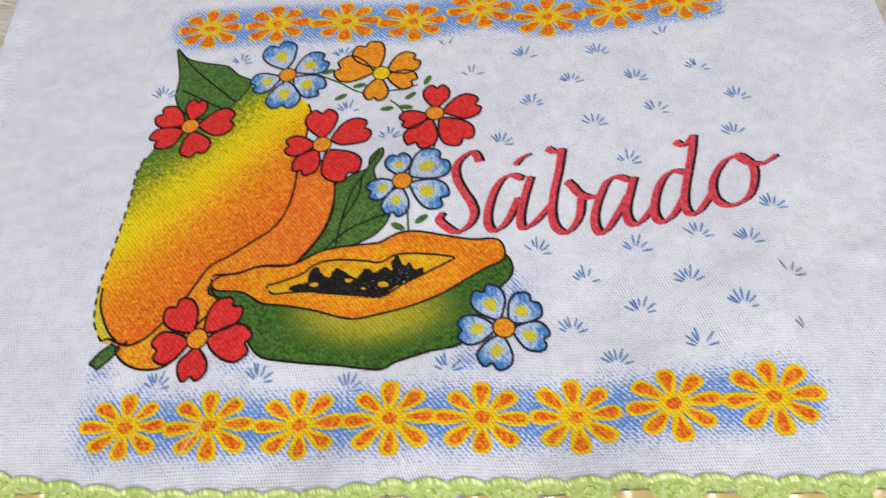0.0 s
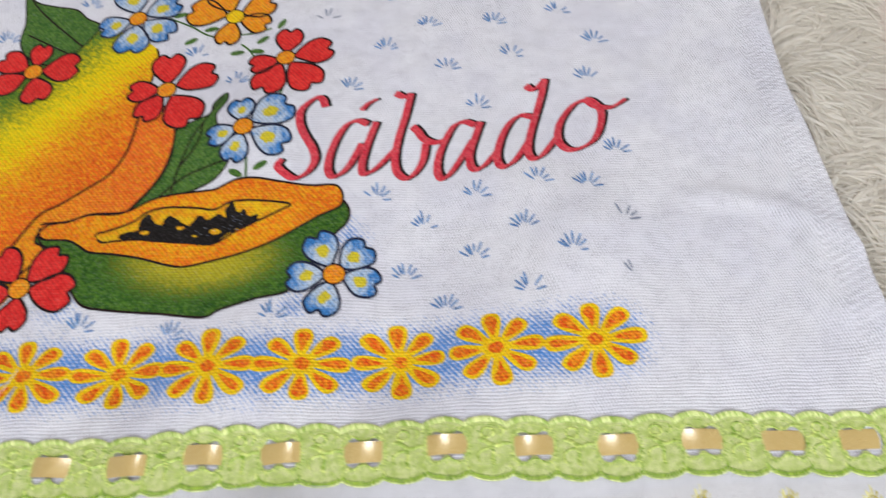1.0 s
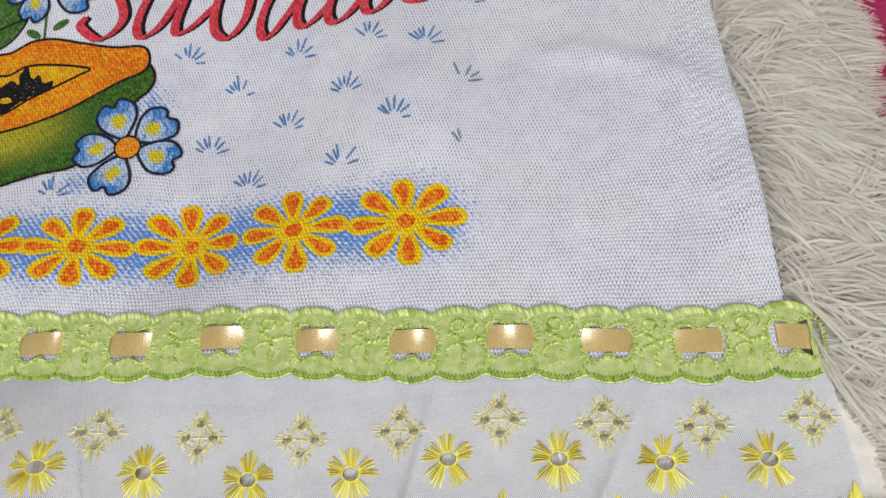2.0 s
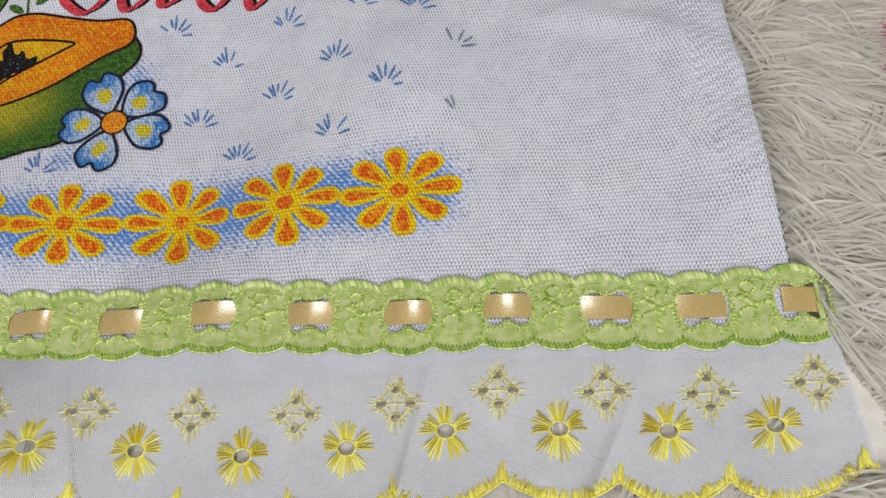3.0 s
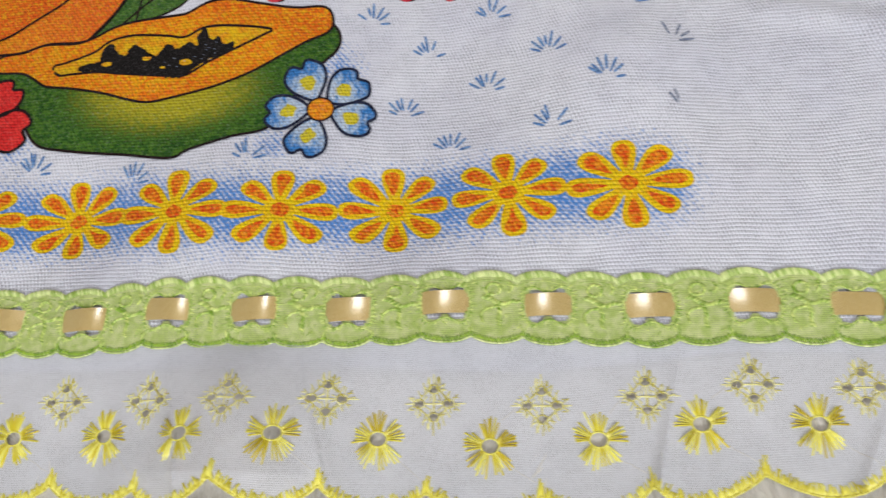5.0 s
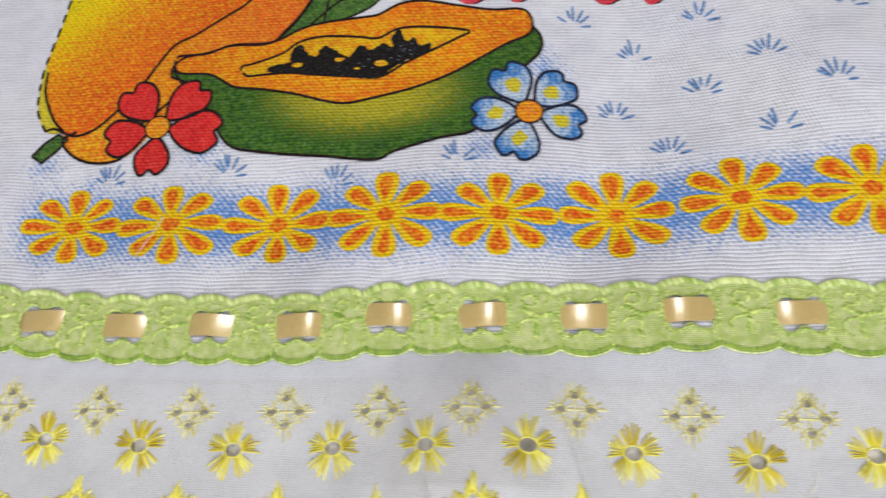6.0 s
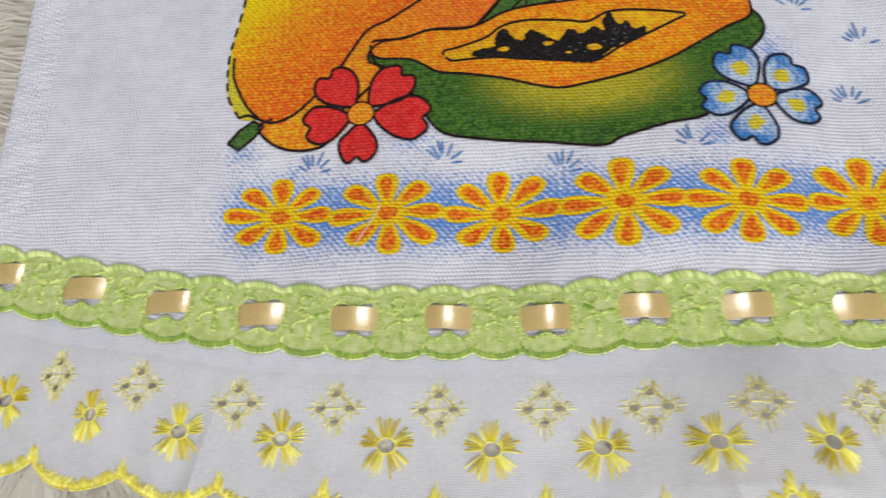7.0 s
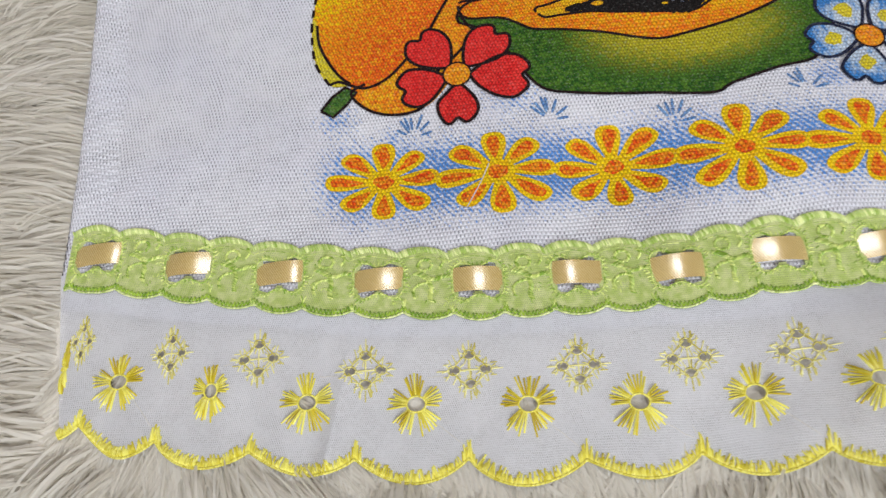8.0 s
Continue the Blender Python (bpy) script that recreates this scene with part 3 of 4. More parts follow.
LETTER_S = [[(138.0, 115.2), (136.7, 119.1), (134.2, 120.6), (129.6, 116.4), (127.4, 111.5), (127.9, 105.2), (130.4, 99.3), (133.6, 93.3), (134.8, 87.5), (132.3, 81.9), (127.4, 78.7), (123.2, 80.8), (119.9, 84.5), (121.6, 87.8)]]
LETTER_A_ACUTE = [[(156.4, 105.4), (152.1, 107.4), (147.5, 105.3), (143.7, 98.8), (141.0, 90.2), (140.4, 83.0), (142.3, 79.4), (145.8, 80.9), (149.5, 85.6), (154.0, 95.5)],
    [(160.1, 106.4), (156.5, 95.3), (154.3, 85.5), (154.8, 80.8), (157.6, 81.4), (161.4, 84.6), (167.4, 91.6)],
    [(153.5, 112.9), (156.7, 116.5), (160.6, 118.7)]]
LETTER_B = [[(168.3, 121.3), (172.0, 119.1), (175.3, 120.7)],
    [(175.1, 120.8), (172.6, 109.2), (169.5, 97.7), (167.9, 88.0), (168.8, 81.3), (172.4, 78.4), (176.0, 80.6), (179.4, 86.2), (180.9, 94.3)],
    [(175.4, 103.2), (177.6, 100.7), (180.2, 96.6), (184.7, 94.5), (189.1, 95.6)]]
LETTER_A = [[(202.0, 101.8), (197.5, 103.9), (192.9, 101.9), (189.0, 95.0), (186.0, 87.1), (185.4, 80.5), (187.3, 77.2), (190.8, 79.4), (195.6, 86.2), (200.4, 94.2)],
    [(204.4, 103.4), (201.6, 95.4), (199.1, 87.3), (199.2, 81.8), (201.5, 79.7), (205.2, 81.8), (210.9, 88.6)]]
LETTER_D = [[(226.4, 104.1), (221.5, 105.3), (216.6, 101.8), (212.7, 94.7), (210.3, 86.4), (210.7, 81.3), (213.1, 79.8), (217.7, 83.0), (223.2, 91.2)],
    [(233.3, 124.5), (230.8, 114.5), (226.9, 102.5), (223.9, 92.5), (223.1, 85.5), (224.9, 82.5), (228.8, 84.4), (235.1, 92.6)],
    [(224.8, 121.3), (228.2, 119.1), (233.2, 123.9)]]
LETTER_O = [[(249.0, 111.7), (243.6, 109.0), (237.5, 100.3), (235.8, 91.7), (238.5, 86.6), (243.4, 86.2), (250.3, 90.7), (254.4, 99.2), (255.0, 106.7), (251.3, 111.6), (249.0, 111.7)],
    [(249.2, 112.6), (253.0, 108.4), (258.6, 107.1), (262.5, 108.6), (266.5, 111.4)]]


# ---- the towel ----
towel = tagged(new("tea_towel"), "white printed cotton tea towel with lace trim on a rug", "tea towel")


def haze(x, y):
    """Blue airbrush shade round the borders and beside the fruit, 0 to 1."""
    v = 0.0
    for row in (BOT, TOP):
        yy = lerp_list(x, row)
        end = max(row[0][0] - x, x - row[-1][0], 0)
        d = math.hypot(max(end - 6, 0), y - yy)
        v = max(v, float(np.interp(d, (3, 8, 13, 19), (1.0, 0.80, 0.40, 0.0) if row is BOT else (1.0, 0.95, 0.72, 0.0))))
    for cx, cy, r in ((-14, 22, 9), (40, 26, 13), (41, 42, 16), (150, 52, 12), (130, 22, 11), (3, 14, 8)):
        v = max(v, 0.75 * (1 - math.hypot(x - cx, y - cy) / r))
    return max(0.0, min(1.0, v)) * 0.95


def cloth():
    nx, ny = 300, 250
    verts, faces, shade = [], [], []
    for j in range(ny + 1):
        y0 = -52 + 352 * j / ny
        for i in range(nx + 1):
            x = left(y0) + (right(y0) - left(y0)) * i / nx
            low = mid_eyelet(x) + 9.0
            y = low + (300 - low) * j / ny
            verts.append(at(x, y, 0))
            shade.append(haze(x, y))
    for j in range(ny):
        for i in range(nx):
            a = j * (nx + 1) + i
            faces.append((a, a + 1, a + nx + 2, a + nx + 1))
    ob = link("cloth", verts, faces, COTTON, towel, "white woven cotton with blue airbrushed shading")
    layer = ob.data.attributes.new("haze", "FLOAT", "POINT")
    layer.data.foreach_set("value", shade)
    thick = ob.modifiers.new("thickness", "SOLIDIFY")
    thick.thickness, thick.offset = 0.0004, -1
    return ob


cloth()


def side_hem(edge, inward):
    """A rolled hem along one side: a soft double fold."""
    verts, faces = [], []
    prof = [(-0.5, -0.6), (-0.9, 0.4), (0.0, 1.5), (1.6, 2.1), (3.6, 2.0), (5.8, 1.6), (8.0, 1.0), (10.2, 0.45), (11.8, 0.02)]
    rows = 480
    for j in range(rows + 1):
        y = -24 + 322 * j / rows
        for u, z in prof:
            w = 0.8 * math.sin(y * 2.1 - inward * u * 0.9) + 0.6 * noise.noise(Vector((u, y * 0.05, 7)))
            verts.append(at(edge(y) + inward * (u + 0.2 * w), y, (z + 0.42 * w * (z > 0.2)) * max(0.1, min(1, (y + 12) / 14))))
    m = len(prof)
    for j in range(rows):
        for i in range(m - 1):
            a = j * m + i
            q = (a, a + 1, a + m + 1, a + m)
            faces.append(q if inward > 0 else q[::-1])
    return link("side_hem", verts, faces, HEM, towel, "rolled white side hem")


side_hem(left, 1)
side_hem(right, -1)

# papayas
FRUIT[9], FRUIT[10] = (18.2, 165.9), (28.6, 169.1)
fruit = patch("printed_papaya", curve(FRUIT, True), 0.17, INKS["fruit"], towel, "whole papaya print, green to yellow to orange")
patch("flesh_behind", curve(FLESH[:13] + [(31.3, 49.7), (27.3, 40.8), (21.2, 33.0), (14.1, 25.4)] + FLESH[17:20] + [(-6.9, 41.9), (6.0, 56.7), (13.0, 69.5), (30.8, 85.4), (45.3, 96.6), (49.9, 111.8)], True), 0.12, INKS["flesh"], fruit, "orange papaya flesh")
patch("pale_edge", curve([FRUIT[3], FRUIT[2], FRUIT[1], FRUIT[0], (-10.8, 34.6)] + SEAM[::-1], True), 0.20, INKS["lemon"], fruit, "yellow rim")
patch("fruit_stem", [Vector(q) for q in STEM], 0.24, INKS["green"], fruit, "short green stem")
stroke("fruit_outline", [*[curve(FRUIT[:8])[k:k + 4] for k in range(0, 78, 5)], curve(FRUIT[12:] + FRUIT[:1]), curve(FLESH[1:21]), curve(SEAM), [Vector(q) for q in STEM + STEM[:1]]], 0.95, 0.26, INKS["outline"], fruit, "dark brown drawn outline")
RIND[:3] = [(25.2, 57.7), (28.9, 51.7), (35.7, 45.2)]
half = patch("printed_papaya_half", curve(HALF, True), 0.30, INKS["half"], towel, "halved papaya print with black seeds")
patch("rind", curve(RIND, True), 0.22, INKS["rind"], half, "green papaya rind")
patch("seed_cavity", curve(CAVITY, True), 0.34, INKS["cavity"], half, "yellow seed cavity")
patch("seed_mass", [p + Vector((noise.noise(Vector((p.x, p.y, 0)) * 0.9), noise.noise(Vector((p.y, p.x, 4)) * 0.9))) * 0.8 for p in curve(SEEDS, True, 0.7)], 0.42, INKS["black"], half, "black seeds")
stroke("half_outline", [curve(HALF, True), curve(RIND[:18]), curve(CAVITY, True)], 0.95, 0.37, INKS["outline"], half, "dark brown drawn outline")


def seed_glints():
    lines = []
    for i in range(26):
        x, y = random.uniform(74, 110), random.uniform(54, 63)
        if y < 51 + (x - 74) * 0.28 + 3 or y > 66:
            lines.append([Vector((x, y)), Vector((x + 0.8, y - 0.25))])
    stroke("seed_glint", lines, 0.2, 0.46, INKS["faded"], half, "tiny pale flecks on the seeds")


seed_glints()
for x, y, r in ((68.8, 56.7, 1.3), (97.1, 55.6, 1.5), (82.7, 58.1, 1.2), (89.0, 54.1, 0.7)):
    blob = [(x + 1.5 * r * math.cos(t) * random.uniform(0.7, 1.2), y + 0.8 * r * math.sin(t) * random.uniform(0.7, 1.2)) for t in np.linspace(0, 2 * math.pi, 11)[:-1]]
    patch("seed_gap", blob, 0.46, INKS["cavity"], half, "flesh showing between the seeds")


def leaf(outline, veins, up):
    ob = patch("printed_leaf", curve(outline, True), up, INKS["green"], towel, "dark green leaf print")
    stroke("leaf_vein", [curve(outline, True)] + [curve(v) for v in veins], 0.85, up + 0.03, INKS["outline"], ob, "dark drawn veins and edge")


leaf(LEAF_TOP, [VEINS_TOP_A, VEINS_TOP_B], 0.24)
leaf(LEAF_MID, [VEIN_MID_A, VEIN_MID_B, VEIN_MID_C], 0.05)
for s in (STALK_A, STALK_B, STALK_C, STALK_D):
    stroke("printed_stalk", [curve(s)], 1.0, 0.13, INKS["green"], towel, "thin green stalk")
for i, (x, y) in enumerate(BUDS):
    a = [0.3, 0.5, 0.2, 0.1, -0.2, 0.7, 1.1, -0.5, 0.6][i]
    pts = [(x + 3.4 * math.cos(t) * math.cos(a) - 1.5 * math.sin(t) * math.sin(a), y + 3.4 * math.cos(t) * math.sin(a) + 1.5 * math.sin(t) * math.cos(a)) for t in np.linspace(0, 2 * math.pi, 14)[:-1]]
    patch("printed_leaflet", curve(pts, True), 0.14, INKS["green"], towel, "small green leaflet")


def bloom(kind, centre, tips, base):
    """A five-petalled flower with notched petals and a round centre."""
    c = Vector(centre)
    loops = []
    for tip in tips:
        d = Vector(tip) - c
        r = d.length * (0.99 if kind == "blue" else 1.02)
        d.normalize()
        s = Vector((-d.y, d.x))
        gaps = [abs(d.angle(Vector(o) - c)) for o in tips if o != tip]
        wide = min(r * random.uniform(0.29, 0.33) * (1.16 if kind == "blue" else 1.16), r * 0.76 * math.tan(min(gaps) / 2))
        prof = [(0.20, 0.10), (0.36, 0.55), (0.58, 0.94), (0.80, 1.0), (0.97, 0.66), (1.0, 0.34), (0.91, 0.06)]
        pts = [c + d * r * u + s * wide * v for u, v in prof] + [c + d * r * (u + random.uniform(-0.02, 0.02)) - s * wide * v * random.uniform(0.92, 1.04) for u, v in prof[::-1]]
        loops.append((curve(pts, True, 0.8), d, s, r))
    edge = "deep" if kind == "blue" else "outline"
    name = {"red": "red", "blue": "pale blue", "orange": "orange"}[kind]
    ob = stroke("printed_flower", [l for l, *_ in loops], 1.0, base + 0.10, INKS[edge], towel, f"{name} five-petalled flower print")
    for i, (l, d, s, r) in enumerate(loops):
        petal = patch("petal", l, base + 0.008 * i, INKS[kind], ob, "", None, 2.0 if kind == "blue" else 3.0)
        layer = petal.data.attributes.new("along", "FLOAT", "POINT")
        layer.data.foreach_set("value", [(Vector((v.co.x / MM, v.co.y / MM)) - c).length / r for v in petal.data.vertices])
        if kind == "blue":
            q = [c + d * r * (0.58 + 0.15 * math.cos(t)) + s * r * 0.13 * math.sin(t) for t in np.linspace(0, 2 * math.pi, 12)[:-1]]
            patch("petal_spot", [p + Vector((random.uniform(-0.5, 0.5), random.uniform(-0.5, 0.5))) for p in curve(q, True, 1)], base + 0.06, INKS["lemon"], ob, "yellow spot")
    disc = [c + Vector((math.cos(t), math.sin(t))) * 4.3 for t in np.linspace(0, 2 * math.pi, 20)[:-1]]
    patch("flower_centre", disc, base + 0.16, INKS["yellow" if kind == "orange" else "orange"], ob, "round yellow-orange centre")
    stroke("centre_ring", [disc], 0.6, base + 0.20, INKS["outline"], ob, closed=True)


for kind, pts in BLOOMS:
    bloom(kind, pts[0], pts[1:], 0.45)


def border_flower(cx, cy, turn, size, upper):
    """An eight-petalled border daisy: yellow petals with red-orange hearts."""
    yellow, hearts = [], []
    n = 8
    sx, sy = 17.4 * size, 13.6 * size
    up = 0.14 + 0.03 * (round(cx / 34) % 2)
    reach = [random.uniform(0.93, 1.05) for _ in range(n)]
    for k in range(240):
        t = 2 * math.pi * k / 240
        i = round((t - turn) / (2 * math.pi / n))
        off = (t - turn) - i * 2 * math.pi / n
        w = max(0.0, 1 - abs(off / 0.345) ** 3.0) ** 0.5
        r = (0.30 + (reach[i % n] - 0.30) * w) if abs(off) < 0.345 else 0.29
        yellow.append((cx + sx * r * math.cos(t), cy + sy * r * math.sin(t)))
    ob = patch("printed_border_flower", yellow, up, INKS["yellow"], towel, "yellow eight-petalled border flower with red hearts", (cx, cy))
    for i in range(n):
        t = turn + i * 2 * math.pi / n
        d, s = Vector((math.cos(t) * sx, math.sin(t) * sy)) * reach[i], Vector((-math.sin(t) * sx, math.cos(t) * sy))
        fat = 1.6 if upper else 1.05
        q = [Vector((cx, cy)) + d * u + s * v * fat * random.uniform(0.65, 1.3) for u, v in ((0.34, 0.015), (0.58, 0.085), (0.76, 0.125), (0.88, 0.08), (0.91, -0.03), (0.80, -0.12), (0.58, -0.08))]
        patch("petal_heart", curve(q, True, 1.0), up + 0.06, INKS["ember"], ob)
    q = [(cx + 2.8 * math.cos(t) * random.uniform(0.8, 1.2), cy + 2.2 * math.sin(t) * random.uniform(0.8, 1.2)) for t in np.linspace(0, 2 * math.pi, 12)[:-1]]
    patch("flower_centre", curve(q, True, 1.0), 0.20, INKS["ember"], ob)


for i, (x, y) in enumerate(BOT):
    border_flower(x, y, (0.0, 0.06, 0.04, 0.0, -0.02, 0.05, 0.1, 0.08)[i], (0.98, 1, 1, 1.03, 1.0, 1.03, 1.02, 1.03)[i], False)
for i, (x, y) in enumerate(TOP):
    border_flower(x, y, (0.02, 0.04, 0.0, 0.05, 0.1, -0.05, 0.06, 0.05)[i], 1.04, True)


def sprig(x, y, faded):
    lines = []
    turn = random.uniform(-0.12, 0.12)
    for k in range(7):
        if random.random() < (0.55 if faded else 0.08):
            continue
        a = turn + math.radians((152, 134, 116, 96, 66, 36, 10)[k]) + random.uniform(-0.08, 0.08)
        r0, r1 = random.uniform(1.7, 2.8), random.uniform(5.4, 6.9)
        lines.append([Vector((x + 1.0 * r * math.cos(a), y - 3.6 + 1.28 * r * math.sin(a))) for r in np.linspace(r0, r1, 5)])
    if lines:
        ob = stroke("printed_sprig", lines[:1], 0.92, 0.12, INKS["faded" if faded else "navy"], towel, "small blue fan-shaped sprig", taper=True)
        for l in lines[1:]:
            stroke("sprig_stroke", [l], 0.92, 0.12, INKS["faded" if faded else "navy"], ob, taper=True)


for x, y in SPRIG:
    sprig(x, y, False)
for x, y in FAINT:
    sprig(x, y, True)

# the word Sábado, brushed letter by letter
for strokes, sign in ((LETTER_S, "S"), (LETTER_A_ACUTE, "á"), (LETTER_B, "b"), (LETTER_A, "a"), (LETTER_D, "d"), (LETTER_O, "o")):
    lines = [curve(s, False, 0.8) for s in strokes]
    ob = stroke("painted_letter", lines, 3.4, 0.24, INKS["crimson"], towel, f"red brushed letter {sign} with black shade", pen=math.radians(28))
    stroke("letter_shade", [[p + Vector((1.35, 0.2)) for p in l] for l in lines], 3.5, 0.14, INKS["black"], ob, "black shade stroke", pen=math.radians(28))


# a white fibre caught on the print
link("stray_fibre", *stitches([(p, q + (q - p) * 0.03, 0.3, 0.12) for p, q in zip(curve([(31, 2.5), (28.5, -3), (24, -11)], False, 3)[:-1], curve([(31, 2.5), (28.5, -3), (24, -11)], False, 3)[1:])], lambda a, b: relief(a, b) + 0.3), WHITE_THREAD, towel, "fine white fibre")


# ---- green insertion lace with ribbon ----
def lace_up(x, y):
    return relief(x, y) + 0.65 + 0.2 * noise.noise(Vector((x * 0.12, y * 0.12, 5)))


LACE_X0, LACE_X1 = -91.0, 350.8


def scallop(x, phase=0.0):
    """Outward bulge of the lace's scalloped edges, two to each ribbon window."""
    i = int(np.searchsorted(RIBBON_X, x)) - 1
    i = max(0, min(len(RIBBON_X) - 2, i))
    u = (x - RIBBON_X[i]) / (RIBBON_X[i + 1] - RIBBON_X[i])
    return 2.2 * abs(math.cos(2 * math.pi * u + phase)) ** 0.6


def lace_edge(x, side):
    return mid_lace(x) + side * (8.4 + scallop(x, 0.3 * max(side, 0)))


def in_window(x, y):
    """Inside the rounded slot through which the ribbon shows."""
    for rx, ry in zip(RIBBON_X, RIBBON_Y):
        dx, dy = abs(x - rx), y - ry
        if x > 349.8:
            return False
        if (dx / 6.7) ** 3.4 + (abs(dy) / 3.7) ** 3.4 < 1:
            return True
        for s in (-3.4, 3.4):
            if math.hypot(x - rx - s, (dy + 3.2) * 1.15) < 2.3 or math.hypot(x - rx - s, (dy - 3.0) * 1.15) < 2.0:
                return True
    return False


def green_lace():
    nx, ny = 900, 42
    verts, faces = [], []
    for j in range(ny + 1):
        v = -1 + 2 * j / ny
        for i in range(nx + 1):
            x = LACE_X0 + (LACE_X1 - LACE_X0) * i / nx
            y = mid_lace(x) + v * (8.4 + scallop(x, 0.3 * (v > 0)))
            x2 = x + (0.06 * (mid_lace(x) - y) if x > 330 else 0)
            verts.append((x2 * MM, y * MM, lace_up(x, y) * MM))
    keep = [not in_window(v[0] / MM, v[1] / MM) for v in verts]
    for j in range(ny):
        for i in range(nx):
            a = j * (nx + 1) + i
            q = (a, a + 1, a + nx + 2, a + nx + 1)
            if sum(keep[k] for k in q) > 1:
                faces.append(q)
    return link("insertion_lace", verts, faces, LACE, towel, "light green embroidered insertion lace")


lace = green_lace()


def cord(line, reach, slant, gap=0.4):
    """Satin stitches laid slantwise across a line."""
    out = []
    for i, p in enumerate(line):
        a, b = line[max(i - 1, 0)], line[min(i + 1, len(line) - 1)]
        d = (b - a).normalized()
        n = Vector((-d.y, d.x))
        w = reach * random.uniform(0.75, 1.15)
        out.append((p - n * w * 0.5 - d * slant * w, p + n * w * 0.5 + d * slant * w, gap, 0.45))
    return out


def lace_embroidery():
    low, rim, high, scroll, ring = [], [], [], [], []
    x, flip = LACE_X0 + 0.3, 1
    while x < LACE_X1 - 0.3:
        y = lace_edge(x, -1)
        low.append(((x - 0.22 * flip, y + 0.35), (x + 0.22 * flip, y + random.uniform(1.5, 2.0)), 0.40, 0.5))
        rim.append(((x - 0.1, y + 0.1), (x + 0.85, lace_edge(x + 0.85, -1) + 0.1), 0.55, 0.45))
        x, flip = x + 0.52, -flip
    x = LACE_X0
    while x < LACE_X1:
        y = lace_edge(x, 1)
        high.append(((x - 0.35, y + 0.2), (x + random.uniform(0.2, 0.6), y - random.uniform(1.5, 2.1)), 0.46, 0.6))
        x += random.uniform(0.42, 0.62)
    for rx, ry in zip(RIBBON_X, RIBBON_Y):
        ends = [(-1, 0), (-0.95, 3.6), (-0.62, 5.3), (-0.15, 4.0), (0.15, 4.0), (0.62, 5.3), (0.95, 3.6), (1, 0), (0.95, -3.8), (0.62, -5.8), (0.15, -4.4), (-0.15, -4.4), (-0.62, -5.8), (-0.95, -3.8)]
        line = curve([(rx + a * 7.0, ry + b) for a, b in ends], True, 0.5)
        ring += [(p, q, 0.5, 0.4) for p, q in zip(line, line[1:] + line[:1])]
        for p in line[::2]:
            o = (p - Vector((rx, ry))).normalized()
            ring.append((p + o * 0.2, p + o * random.uniform(0.8, 1.5), 0.36, 0.35))
        for s in (-1, 1):
            for k in range(5):
                a = Vector((rx + s * 7.0, ry - 0.8 - 8.4 + 0.4))
                scroll.append((a, a + Vector((random.uniform(-0.9, 0.9), random.uniform(1.2, 2.6))), 0.4, 0.4))
    for i in range(len(RIBBON_X) - 1):
        cx = (RIBBON_X[i] + RIBBON_X[i + 1]) / 2
        cy = mid_lace(cx) + 0.5
        flat = (RIBBON_X[i + 1] - RIBBON_X[i]) / 28
        for reach, pts in ((0.9, [(-0.6, 3.0), (-2.2, 3.4), (-2.8, 4.8), (-1.6, 6.2), (0.4, 6.0), (1.2, 4.6), (0.4, 3.2)]), (1.5, [(-3.6, 2.6), (-1.6, 1.8), (0.2, 0.6)]), (1.2, [(0.2, 0.6), (2.2, 0.2), (4.4, 0.9), (6.0, 0.6)]), (1.3, [(0.2, 0.2), (0.9, -2.2), (0.5, -4.4), (0.8, -6.0)]), (0.8, [(-0.4, -0.6), (-2.6, -1.0), (-4.2, -2.6), (-3.8, -4.8)]), (0.8, [(3.4, 3.6), (4.4, 5.0), (3.8, 6.4)])):
            scroll += cord(curve([(cx + a * flat, cy + b) for a, b in pts], False, 0.36), reach, 0.35)
    for x in np.arange(LACE_X0 + 1, LACE_X1 - 2, 1.5):
        if noise.noise(Vector((x * 0.2, 1, 8))) > -0.2:
            scroll.append(((x, lace_edge(x, 1) - 2.9), (x + 1.2, lace_edge(x + 1.2, 1) - 2.9), 0.28, 0.12))
    for _ in range(2000):
        x, v = random.uniform(LACE_X0 + 1, LACE_X1 - 1), random.uniform(-0.8, 0.8)
        y = mid_lace(x) + v * 8.4
        a = random.choice((0.6, 2.3, 1.5)) + random.uniform(-0.4, 0.4)
        d = Vector((math.cos(a), math.sin(a))) * random.uniform(0.3, 0.6)
        if not in_window(x, y) and noise.noise(Vector((x * 0.25, y * 0.25, 2))) > 0.05:
            scroll.append((Vector((x, y)) - d, Vector((x, y)) + d, 0.32, 0.25))
    up = lambda a, b: lace_up(a, b) + 0.02
    link("scalloped_edge", *stitches(low, up), GREEN_THREAD, lace, "dark green buttonhole stitching")
    link("edge_rim", *stitches(rim, up), PALE_GREEN_THREAD, lace, "shiny pale green rim cord")
    link("scalloped_edge", *stitches(high, up), PALE_GREEN_THREAD, lace, "shiny pale green buttonhole stitching")
    link("slot_stitching", *stitches(ring, up), LIME_THREAD, lace, "lime green stitching round the ribbon slots")
    link("curl_embroidery", *stitches(scroll, up), LIME_THREAD, lace, "lime green embroidered scrolls")


lace_embroidery()


